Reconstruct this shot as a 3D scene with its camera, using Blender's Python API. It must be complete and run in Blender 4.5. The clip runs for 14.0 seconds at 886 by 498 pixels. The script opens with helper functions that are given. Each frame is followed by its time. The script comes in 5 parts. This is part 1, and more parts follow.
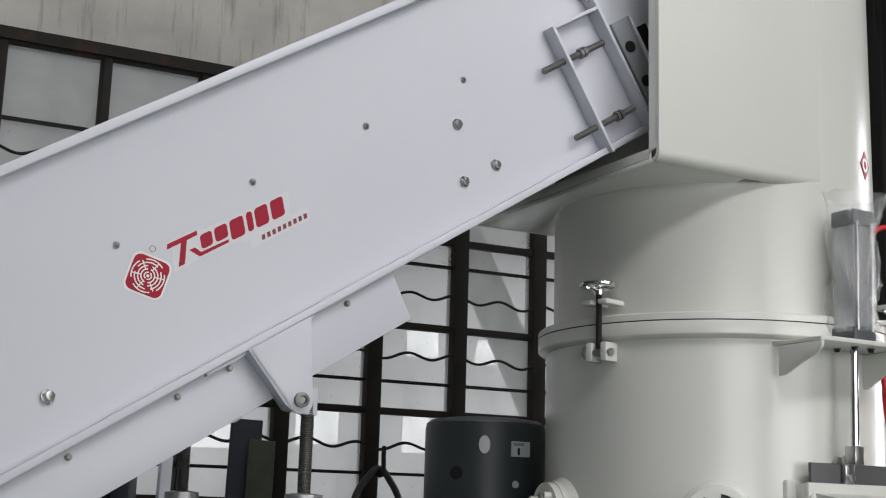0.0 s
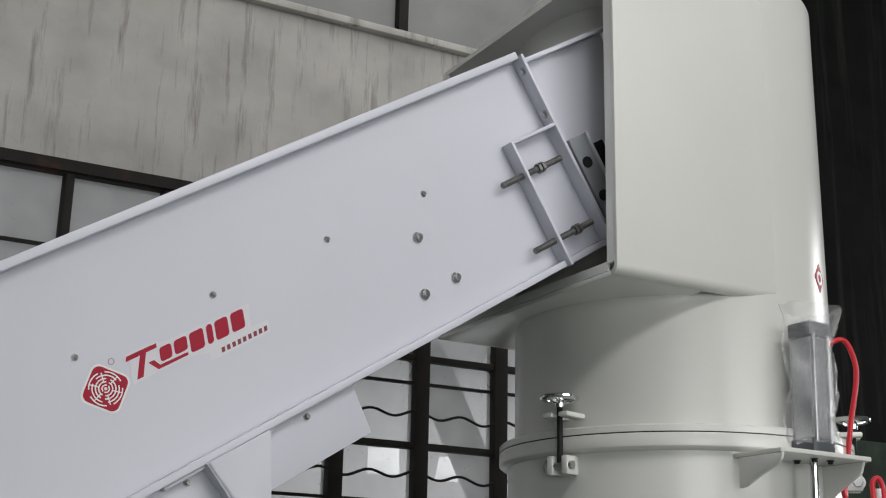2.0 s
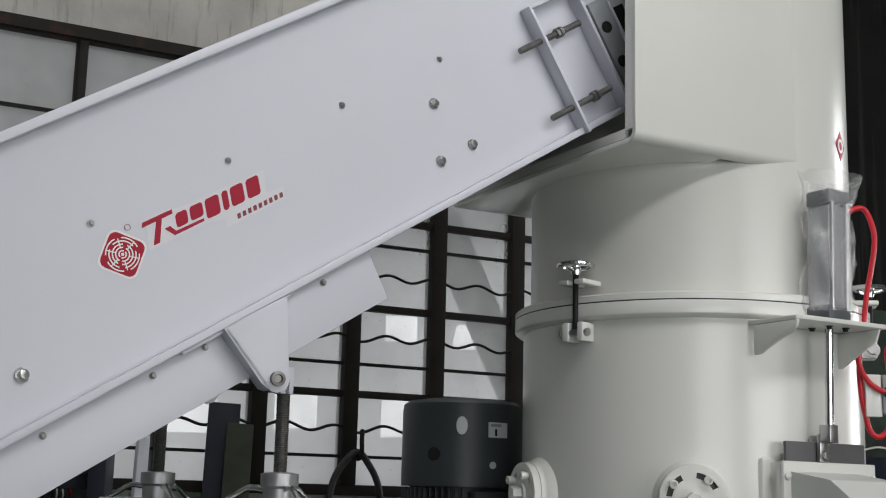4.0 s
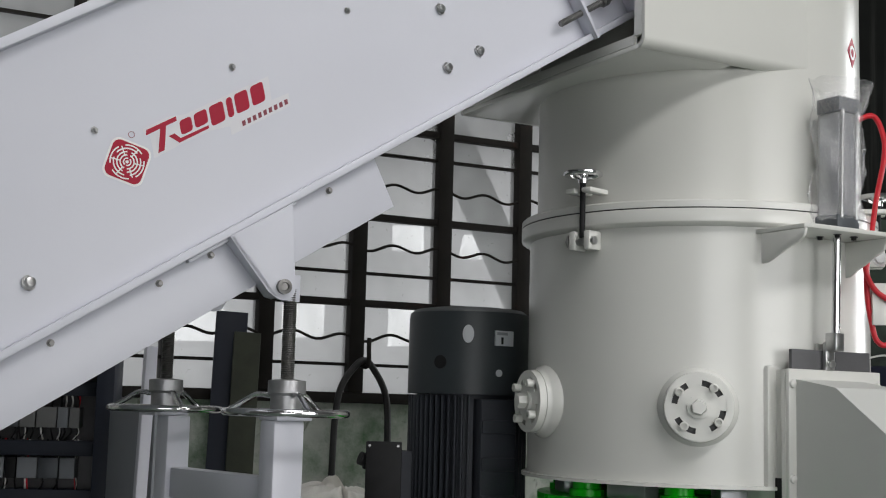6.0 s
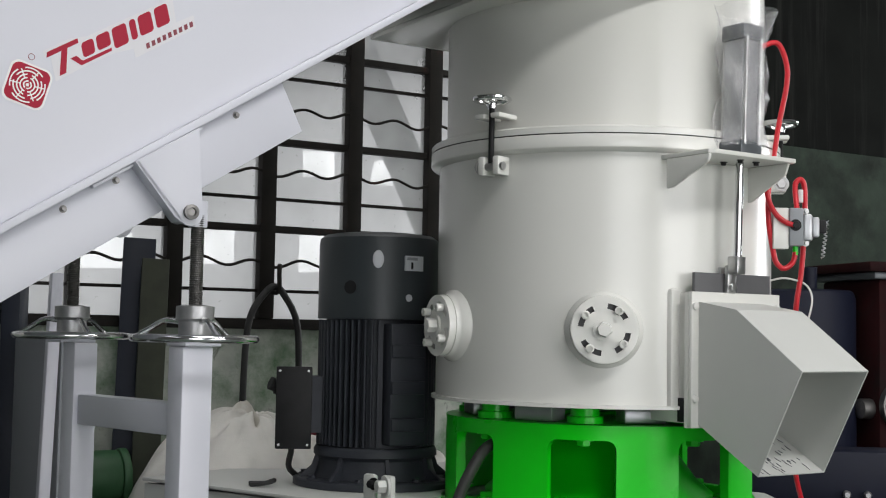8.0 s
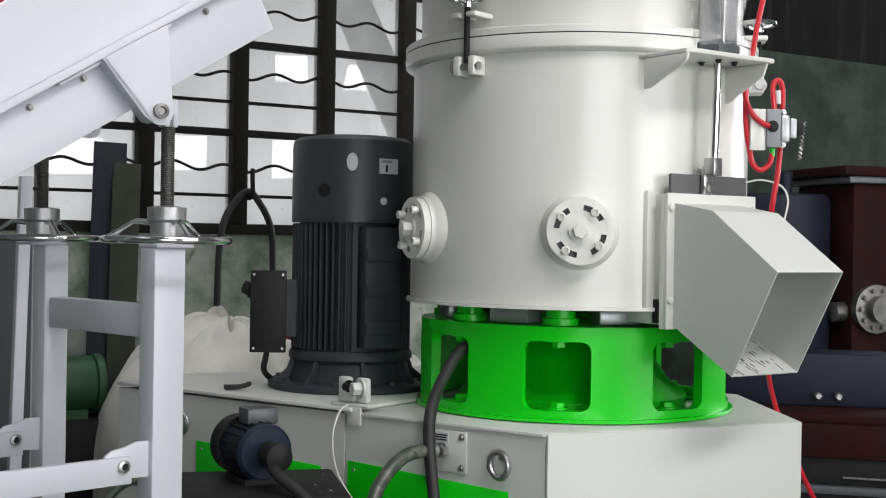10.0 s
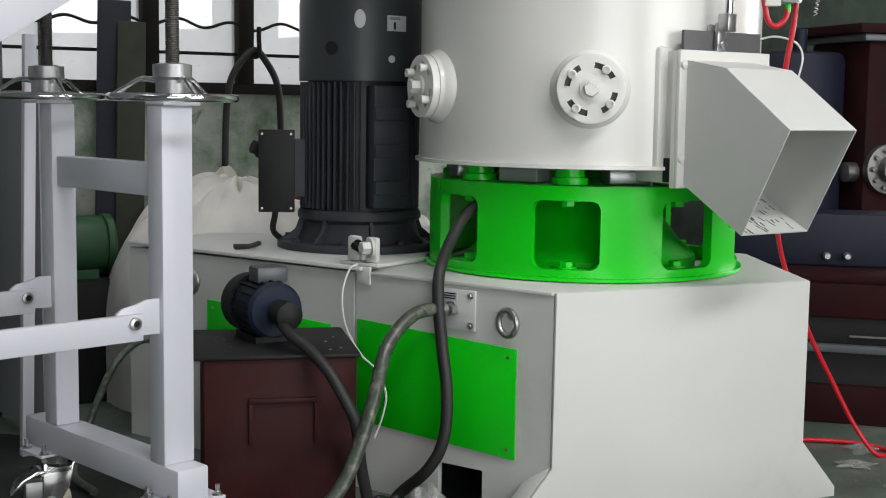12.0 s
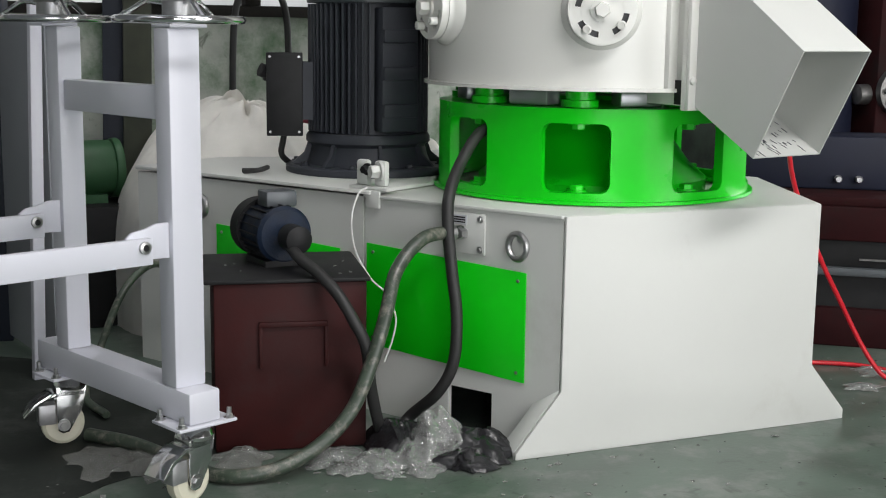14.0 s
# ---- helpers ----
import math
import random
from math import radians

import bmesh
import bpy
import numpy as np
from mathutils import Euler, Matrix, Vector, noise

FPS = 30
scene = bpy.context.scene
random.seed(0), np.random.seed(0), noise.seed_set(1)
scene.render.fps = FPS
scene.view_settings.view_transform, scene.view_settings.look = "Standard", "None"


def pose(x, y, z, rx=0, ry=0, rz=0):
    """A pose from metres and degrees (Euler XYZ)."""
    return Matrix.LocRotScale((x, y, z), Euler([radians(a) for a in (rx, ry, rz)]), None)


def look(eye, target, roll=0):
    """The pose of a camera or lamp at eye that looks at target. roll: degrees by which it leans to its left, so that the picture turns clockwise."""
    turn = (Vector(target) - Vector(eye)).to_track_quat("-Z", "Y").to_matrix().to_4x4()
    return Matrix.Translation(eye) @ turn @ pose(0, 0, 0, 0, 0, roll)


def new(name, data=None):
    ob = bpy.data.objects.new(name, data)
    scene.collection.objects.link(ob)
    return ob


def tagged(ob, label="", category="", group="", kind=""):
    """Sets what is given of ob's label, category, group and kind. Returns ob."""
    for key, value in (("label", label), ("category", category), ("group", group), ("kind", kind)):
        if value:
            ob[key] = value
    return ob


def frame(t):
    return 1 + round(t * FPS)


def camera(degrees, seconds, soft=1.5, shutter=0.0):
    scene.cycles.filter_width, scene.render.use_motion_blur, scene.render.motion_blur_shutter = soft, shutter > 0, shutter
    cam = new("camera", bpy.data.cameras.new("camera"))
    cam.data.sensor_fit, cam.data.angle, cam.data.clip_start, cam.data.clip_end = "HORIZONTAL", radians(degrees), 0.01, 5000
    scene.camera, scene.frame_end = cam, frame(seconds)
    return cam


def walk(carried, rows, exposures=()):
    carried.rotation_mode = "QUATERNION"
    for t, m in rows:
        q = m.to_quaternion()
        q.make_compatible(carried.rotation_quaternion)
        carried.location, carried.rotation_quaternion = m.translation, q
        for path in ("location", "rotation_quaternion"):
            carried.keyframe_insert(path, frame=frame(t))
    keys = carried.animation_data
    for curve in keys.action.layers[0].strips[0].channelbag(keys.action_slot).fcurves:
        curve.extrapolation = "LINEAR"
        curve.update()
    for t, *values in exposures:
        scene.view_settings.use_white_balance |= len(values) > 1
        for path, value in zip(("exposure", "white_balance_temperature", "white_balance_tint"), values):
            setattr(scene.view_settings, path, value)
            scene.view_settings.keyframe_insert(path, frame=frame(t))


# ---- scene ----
# camera: held at eye height, it tilts down with a short pan and drifts a few centimetres
cam = camera(37.856, 14.0, 1.1)
EYE = 1.4
# seconds, yaw, pitch, lean to the left in degrees, then the drift of the eye in metres
ROWS = [
    (0, 0.600, 11.280, 1.692, -0.0188, -0.0283, 0.0390),
    (0.5, -0.650, 12.201, 1.342, -0.0232, -0.0285, 0.0337),
    (1, -1.037, 15.089, 1.255, -0.0210, -0.0397, 0.0246),
    (1.5, -1.092, 16.640, 1.192, -0.0197, -0.0428, 0.0219),
    (2, -1.028, 16.531, 1.203, -0.0155, -0.0427, 0.0195),
    (2.5, -0.914, 15.408, 1.236, -0.0119, -0.0432, 0.0144),
    (3, -0.381, 12.335, 1.437, -0.0054, -0.0294, 0.0128),
    (3.2, -0.346, 12.014, 1.443, -0.0054, -0.0276, 0.0124),
    (5.3, -0.165, 8.114, 1.498, -0.0054, -0.0084, 0.0079),
    (5.5, -0.153, 7.771, 1.489, -0.0054, -0.0066, 0.0075),
    (6, -0.093, 6.867, 1.507, -0.0043, -0.0030, 0.0048),
    (6.5, -0.051, 5.673, 1.513, -0.0044, -0.0014, 0.0051),
    (7, -0.380, 4.706, 1.636, -0.0020, 0.0005, 0.0039),
    (7.5, -2.737, 4.223, 1.386, 0.0051, 0.0062, 0.0036),
    (8, -4.048, 3.688, 1.025, 0.0066, -0.0125, 0.0004),
    (8.2, -4.459, 3.530, 0.918, 0.0083, -0.0187, -0.0058),
    (10.3, -5.251, -1.148, 0.946, 0.0086, 0.0293, -0.0257),
    (10.5, -5.216, -1.726, 0.980, 0.0078, 0.0309, -0.0242),
    (11, -5.111, -3.148, 0.923, 0.0097, 0.0338, -0.0272),
    (11.5, -4.990, -4.799, 0.913, 0.0123, 0.0361, -0.0315),
    (12, -4.944, -6.367, 0.863, 0.0098, 0.0433, -0.0386),
    (12.5, -4.820, -7.591, 0.872, 0.0124, 0.0488, -0.0358),
    (13, -4.776, -8.347, 0.860, 0.0083, 0.0494, -0.0376),
    (13.5, -4.666, -9.216, 0.733, 0.0100, 0.0529, -0.0426),
    (14, -4.610, -9.704, 0.718, 0.0076, 0.0565, -0.0442),
]
EXPOSURES = [(0.0, -0.42), (1.0, -0.52), (3.0, -0.52), (6.5, -0.43), (7.0, -0.44), (7.5, -0.30), (8.0, -0.16), (10.5, 0.16), (12.0, 0.12), (13.4, 0.10), (14.0, 0.35)]
walk(cam, [(t, pose(ex, ey, EYE + ez, 0, 0, yaw) @ pose(0, 0, 0, 90 + pitch, 0, 0) @ pose(0, 0, 0, 0, 0, lean)) for t, yaw, pitch, lean, ex, ey, ez in ROWS], EXPOSURES)

# ---- light ----
world = bpy.data.worlds.new("world")
scene.world = world
world.use_nodes = True
wn = world.node_tree.nodes
sky = wn.new("ShaderNodeTexSky")
sky.sky_type, sky.sun_disc = "NISHITA", False
sky.sun_elevation, sky.sun_rotation = radians(50), radians(160)
world.node_tree.links.new(sky.outputs[0], wn["Background"].inputs[0])
wn["Background"].inputs[1].default_value = 0.12


def area_lamp(name, eye, target, sx, sy, watts, color):
    data = bpy.data.lights.new(name, "AREA")
    data.shape, data.size, data.size_y, data.energy, data.color = "RECTANGLE", sx, sy, watts, color
    ob = new(name, data)
    ob.matrix_basis = look(eye, target)
    return ob


# unseen daylight: lamps added overhead, behind the camera and at far right
roof = area_lamp("overhead_lamp", (3.3, -0.2, 6.3), (3.3, -0.2, 0), 0.9, 5.0, 262, (1.0, 0.99, 0.98))
roof.matrix_basis = pose(3.3, -0.2, 6.3, 0, 0, 28 + 90) @ pose(0, 0, 0, 0, -35, 0)
area_lamp("overhead_lamp", (0.4, 4.7, 6.3), (0.4, 4.7, 0), 1.4, 8.0, 125, (1.0, 0.985, 0.98))
area_lamp("overhead_lamp", (-3.6, 1.8, 6.3), (-3.6, 1.8, 0), 1.4, 9.0, 80, (0.97, 0.98, 1.0))
area_lamp("front_fill_lamp", (7.5, -3.5, 2.2), (1.0, 4.2, 1.2), 4.6, 4.0, 325, (1.0, 0.99, 0.985))
area_lamp("front_fill_lamp", (1.8, -7.6, 2.2), (0.9, 4.2, 1.5), 5.0, 4.0, 262, (0.98, 0.985, 1.0))
area_lamp("far_right_lamp", (10.2, 10.4, 3.5), (1.0, 4.8, 2.4), 2.4, 4.6, 400, (0.97, 0.99, 1.0))

# ---- materials ----


def material(name, color, rough=0.5, metal=0.0, vary=0.12, scale=6.0, bump=0.05, fine=90.0, stain=None, stain_amount=0.0, stain_scale=1.2, stain_stretch=(1, 1, 1), coat=0.0, random_tone=0.0, gloss_vary=0.08, spec=0.5, scuff=None):
    m = bpy.data.materials.new(name)
    m.use_nodes = True
    nt = m.node_tree
    n, l = nt.nodes, nt.links
    bsdf = n["Principled BSDF"]
    geo = n.new("ShaderNodeTexCoord")
    noise_a = n.new("ShaderNodeTexNoise")
    noise_a.inputs["Scale"].default_value, noise_a.inputs["Detail"].default_value = scale, 6
    l.new(geo.outputs["Object"], noise_a.inputs["Vector"])
    ramp = n.new("ShaderNodeValToRGB")
    ramp.color_ramp.elements[0].position, ramp.color_ramp.elements[1].position = 0.3, 0.7
    dark = [max(0.0, c * (1 - vary)) for c in color]
    lite = [min(1.0, c * (1 + vary * 0.6)) for c in color]
    ramp.color_ramp.elements[0].color, ramp.color_ramp.elements[1].color = (*dark, 1), (*lite, 1)
    l.new(noise_a.outputs["Fac"], ramp.inputs["Fac"])
    out = ramp.outputs["Color"]
    if stain:
        mapping = n.new("ShaderNodeMapping")
        mapping.inputs["Scale"].default_value = stain_stretch
        l.new(geo.outputs["Object"], mapping.inputs["Vector"])
        noise_s = n.new("ShaderNodeTexNoise")
        noise_s.inputs["Scale"].default_value, noise_s.inputs["Detail"].default_value, noise_s.inputs["Roughness"].default_value = stain_scale, 9, 0.68
        l.new(mapping.outputs["Vector"], noise_s.inputs["Vector"])
        ramp_s = n.new("ShaderNodeValToRGB")
        ramp_s.color_ramp.elements[0].position = 0.62 - 0.3 * stain_amount
        ramp_s.color_ramp.elements[1].position = 0.80 - 0.2 * stain_amount
        l.new(noise_s.outputs["Fac"], ramp_s.inputs["Fac"])
        mix = n.new("ShaderNodeMixRGB")
        l.new(ramp_s.outputs["Color"], mix.inputs["Fac"])
        l.new(out, mix.inputs["Color1"])
        mix.inputs["Color2"].default_value = (*stain, 1)
        out = mix.outputs["Color"]
    if scuff:
        noise_f = n.new("ShaderNodeTexNoise")
        noise_f.inputs["Scale"].default_value, noise_f.inputs["Detail"].default_value, noise_f.inputs["Roughness"].default_value = 11.0, 5, 0.6
        noise_f.inputs["Distortion"].default_value = 0.8
        l.new(geo.outputs["Object"], noise_f.inputs["Vector"])
        ramp_f = n.new("ShaderNodeValToRGB")
        ramp_f.color_ramp.elements[0].position, ramp_f.color_ramp.elements[1].position = 0.60, 0.72
        ramp_f.color_ramp.elements[1].color = (0.75, 0.75, 0.75, 1)
        l.new(noise_f.outputs["Fac"], ramp_f.inputs["Fac"])
        mix_f = n.new("ShaderNodeMixRGB")
        l.new(ramp_f.outputs["Color"], mix_f.inputs["Fac"])
        l.new(out, mix_f.inputs["Color1"])
        mix_f.inputs["Color2"].default_value = (*scuff, 1)
        out = mix_f.outputs["Color"]
    if random_tone:
        info = n.new("ShaderNodeObjectInfo")
        mul = n.new("ShaderNodeMath")
        mul.operation = "MULTIPLY_ADD"
        mul.inputs[1].default_value, mul.inputs[2].default_value = random_tone, 1 - random_tone / 2
        l.new(info.outputs["Random"], mul.inputs[0])
        hsv = n.new("ShaderNodeHueSaturation")
        l.new(mul.outputs[0], hsv.inputs["Value"])
        l.new(out, hsv.inputs["Color"])
        out = hsv.outputs["Color"]
    l.new(out, bsdf.inputs["Base Color"])
    noise_b = n.new("ShaderNodeTexNoise")
    noise_b.inputs["Scale"].default_value, noise_b.inputs["Detail"].default_value = fine, 4
    l.new(geo.outputs["Object"], noise_b.inputs["Vector"])
    rmap = n.new("ShaderNodeMapRange")
    rmap.inputs["To Min"].default_value, rmap.inputs["To Max"].default_value = max(0.02, rough - gloss_vary), min(1.0, rough + gloss_vary)
    l.new(noise_a.outputs["Fac"], rmap.inputs["Value"])
    l.new(rmap.outputs["Result"], bsdf.inputs["Roughness"])
    bmp = n.new("ShaderNodeBump")
    bmp.inputs["Strength"].default_value, bmp.inputs["Distance"].default_value = bump, 0.004
    l.new(noise_b.outputs["Fac"], bmp.inputs["Height"])
    l.new(bmp.outputs["Normal"], bsdf.inputs["Normal"])
    bsdf.inputs["Metallic"].default_value = metal
    bsdf.inputs["Coat Weight"].default_value, bsdf.inputs["Coat Roughness"].default_value = coat, 0.2
    bsdf.inputs["Specular IOR Level"].default_value = spec
    return m


WHITE = material("cool_white_paint", (0.615, 0.622, 0.685), 0.42, vary=0.03, scale=1.5, bump=0.03, coat=0.15)
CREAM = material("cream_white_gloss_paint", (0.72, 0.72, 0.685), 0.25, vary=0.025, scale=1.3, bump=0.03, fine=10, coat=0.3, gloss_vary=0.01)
# the vessel's cream darkened here to offset strong lamp light on shell and hood
CREAM_UPPER = material("cream_upper_darkened_paint", (0.655, 0.655, 0.617), 0.27, vary=0.025, scale=1.3, bump=0.03, fine=10, coat=0.25, gloss_vary=0.01)
CREAM_HOOD = material("cream_hood_darkened_paint", (0.64, 0.64, 0.603), 0.46, vary=0.035, scale=1.3, bump=0.03, fine=10, coat=0.0, gloss_vary=0.02, spec=0.4)
CREAM_DULL = material("cream_white_satin_paint", (0.60, 0.61, 0.585), 0.45, vary=0.04, scale=2.0, bump=0.05, fine=25, stain=(0.52, 0.52, 0.49), stain_amount=0.1, stain_scale=2.5)
GREEN = material("bright_green_paint", (0.004, 0.62, 0.008), 0.30, vary=0.06, scale=4, bump=0.04, fine=30, coat=0.12, spec=0.35)
MOTOR = material("dark_grey_cast_paint", (0.036, 0.040, 0.050), 0.5, vary=0.15, scale=9, bump=0.2, fine=120, spec=0.35)
MOTOR_CAP = material("dark_slate_sheet_paint", (0.034, 0.042, 0.047), 0.42, vary=0.08, scale=5, bump=0.03)
RUBBER = material("black_rubber", (0.018, 0.018, 0.018), 0.55, vary=0.2, scale=20, bump=0.1)
BLACK = material("black_paint", (0.013, 0.013, 0.014), 0.55, vary=0.3, scale=12, bump=0.1, spec=0.25)
CHROME = material("polished_chrome", (0.72, 0.72, 0.73), 0.14, metal=1.0, vary=0.05, bump=0.01)
CAST = material("dull_cast_aluminium", (0.46, 0.46, 0.47), 0.42, metal=0.8, vary=0.15, scale=30, bump=0.15)
ZINC = material("zinc_plated_steel", (0.50, 0.50, 0.50), 0.34, metal=1.0, vary=0.15, scale=30, bump=0.1)
STEEL = material("dark_threaded_steel", (0.22, 0.215, 0.21), 0.42, metal=0.85, vary=0.25, scale=25, bump=0.2)
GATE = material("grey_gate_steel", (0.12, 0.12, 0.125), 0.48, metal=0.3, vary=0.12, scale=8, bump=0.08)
ALU = material("anodised_aluminium", (0.42, 0.43, 0.45), 0.36, metal=0.8, vary=0.06, scale=14, bump=0.03)
DARK_ALU = material("dark_grey_end_cap", (0.10, 0.11, 0.12), 0.4, metal=0.3, vary=0.1, bump=0.05)
# maroon darkened for the shade that the bed and column stand in
SHADED_RED = material("shade_darkened_maroon_paint", (0.024, 0.004, 0.005), 0.75, vary=0.35, scale=5, bump=0.15, spec=0.15, stain=(0.012, 0.009, 0.009), stain_amount=0.5, stain_scale=3)
BURGUNDY = material("dark_red_paint", (0.034, 0.0035, 0.0035), 0.62, vary=0.4, scale=6, bump=0.1, spec=0.25, stain=(0.02, 0.012, 0.012), stain_amount=0.4, stain_scale=3)
LOGO_RED = material("crimson_vinyl", (0.36, 0.004, 0.028), 0.45, vary=0.03, bump=0.01, spec=0.25)
LOGO_WHITE = material("white_vinyl", (0.78, 0.77, 0.77), 0.4, vary=0.02, bump=0.01)
LOGO_HALO = material("clear_vinyl_edge", (0.66, 0.655, 0.69), 0.35, vary=0.02, bump=0.01)
LOGO_DARK = material("dark_red_vinyl", (0.20, 0.02, 0.04), 0.4, vary=0.03, bump=0.01)
FLOOR = material("worn_green_floor_paint", (0.096, 0.130, 0.106), 0.36, vary=0.30, scale=3.4, bump=0.16, fine=60, stain=(0.20, 0.21, 0.195), stain_amount=0.40, stain_scale=5.0, gloss_vary=0.14, scuff=(0.030, 0.036, 0.032))
WALL_GREEN = material("flaking_green_wall", (0.47, 0.50, 0.45), 0.85, vary=0.30, scale=4, bump=0.4, fine=30, stain=(0.10, 0.19, 0.10), stain_amount=0.55, stain_scale=3.4, spec=0.2, scuff=(0.06, 0.07, 0.05))
CONCRETE = material("stained_concrete", (0.425, 0.412, 0.385), 0.85, vary=0.22, scale=2.6, bump=0.3, fine=40, stain=(0.11, 0.092, 0.078), stain_amount=0.30, stain_scale=2.0, stain_stretch=(6.5, 6.5, 0.55), spec=0.2)
# right-hand wall colours lowered to paint in the shade there
DARK_SHEET = material("shaded_ribbed_cladding", (0.009, 0.010, 0.009), 0.95, spec=0.08, vary=0.4, scale=3, bump=0.2, stain=(0.03, 0.03, 0.028), stain_amount=0.35, stain_scale=2, stain_stretch=(4, 4, 0.2))
DARK_WALL = material("shaded_green_grey_wall", (0.044, 0.060, 0.047), 0.95, vary=0.4, scale=3.5, bump=0.4, fine=30, stain=(0.024, 0.028, 0.024), stain_amount=0.55, stain_scale=3.0, spec=0.15)
# for unseen walls added round the hall, grey lowered to limit bounce light
HALL = material("dim_hall_concrete", (0.20, 0.20, 0.19), 0.85, vary=0.2, scale=1.5, bump=0.2)
# near black sheet colour standing in for shade on the floor
FLOOR_SHADE = material("dark_floor_shade", (0.020, 0.024, 0.021), 0.65, spec=0.2, vary=0.35, scale=3.5, bump=0.1, fine=40, stain=(0.06, 0.065, 0.06), stain_amount=0.35, stain_scale=4)
SHEET = material("grey_profiled_sheet", (0.22, 0.22, 0.22), 0.6, vary=0.2, scale=2)
IRON = material("dark_window_iron", (0.015, 0.013, 0.011), 0.7, spec=0.2, vary=0.3, scale=8, bump=0.2, stain=(0.07, 0.02, 0.012), stain_amount=0.12, stain_scale=4)
BAG = material("white_woven_sack", (0.84, 0.82, 0.77), 0.7, vary=0.12, scale=5, bump=0.4, fine=160)
PUMP_BLUE = material("dusty_navy_motor_paint", (0.006, 0.014, 0.034), 0.55, vary=0.45, scale=14, bump=0.25, fine=120, spec=0.3, stain=(0.035, 0.035, 0.035), stain_amount=0.45, stain_scale=9)
BLUE = material("dark_blue_paint", (0.005, 0.007, 0.021), 0.6, vary=0.2, scale=5, bump=0.08, spec=0.35)
BLUE_CAB = material("dark_slate_cabinet_paint", (0.013, 0.017, 0.028), 0.5, vary=0.15, scale=5, spec=0.3)
GREY_CAB = material("mid_grey_cabinet_paint", (0.25, 0.265, 0.285), 0.5, vary=0.08, scale=3)
RED_HOSE = material("red_pneumatic_hose", (0.55, 0.010, 0.022), 0.35, vary=0.05)
GREEN_HOSE = material("olive_green_hose", (0.045, 0.062, 0.045), 0.35, vary=0.3, scale=14, bump=0.15, stain=(0.24, 0.22, 0.19), stain_amount=0.40, stain_scale=26)
WIRE_WHITE = material("white_wire", (0.7, 0.7, 0.68), 0.5)
NYLON = material("cream_nylon_wheel", (0.62, 0.60, 0.48), 0.45, vary=0.1)
DULL_GREEN = material("dull_green_paint", (0.03, 0.10, 0.04), 0.5, vary=0.25, scale=4)
WOOD = material("grey_brown_board", (0.040, 0.045, 0.030), 0.8, vary=0.3, scale=8)
STICKER = material("silver_sticker", (0.55, 0.57, 0.60), 0.35, vary=0.05)


def film_material(name, tint, alpha, dull=0.5):
    m = bpy.data.materials.new(name)
    m.use_nodes = True
    nt = m.node_tree
    n, l = nt.nodes, nt.links
    out = n["Material Output"]
    n.remove(n["Principled BSDF"])
    clear = n.new("ShaderNodeBsdfTransparent")
    gloss = n.new("ShaderNodeBsdfGlossy")
    gloss.inputs["Roughness"].default_value = 0.15
    haze = n.new("ShaderNodeBsdfDiffuse")
    haze.inputs["Color"].default_value = (*tint, 1)
    noise_n = n.new("ShaderNodeTexNoise")
    noise_n.inputs["Scale"].default_value = 24
    bmp = n.new("ShaderNodeBump")
    bmp.inputs["Strength"].default_value, bmp.inputs["Distance"].default_value = 0.5, 0.02
    l.new(noise_n.outputs["Fac"], bmp.inputs["Height"])
    l.new(bmp.outputs["Normal"], gloss.inputs["Normal"])
    mix_a, mix_b = n.new("ShaderNodeMixShader"), n.new("ShaderNodeMixShader")
    mix_a.inputs[0].default_value = dull
    l.new(gloss.outputs[0], mix_a.inputs[1])
    l.new(haze.outputs[0], mix_a.inputs[2])
    mix_b.inputs[0].default_value = alpha
    l.new(clear.outputs[0], mix_b.inputs[1])
    l.new(mix_a.outputs[0], mix_b.inputs[2])
    l.new(mix_b.outputs[0], out.inputs[0])
    return m


FILM = film_material("clear_plastic_film", (0.8, 0.8, 0.82), 0.22)
SCRAP = film_material("crumpled_grey_film", (0.36, 0.37, 0.36), 0.52, 0.7)
DULL_FILM = film_material("dull_grey_film", (0.25, 0.255, 0.24), 0.6, 0.85)
BLACK_FILM = material("black_film", (0.02, 0.02, 0.022), 0.25, vary=0.2, bump=0.3)


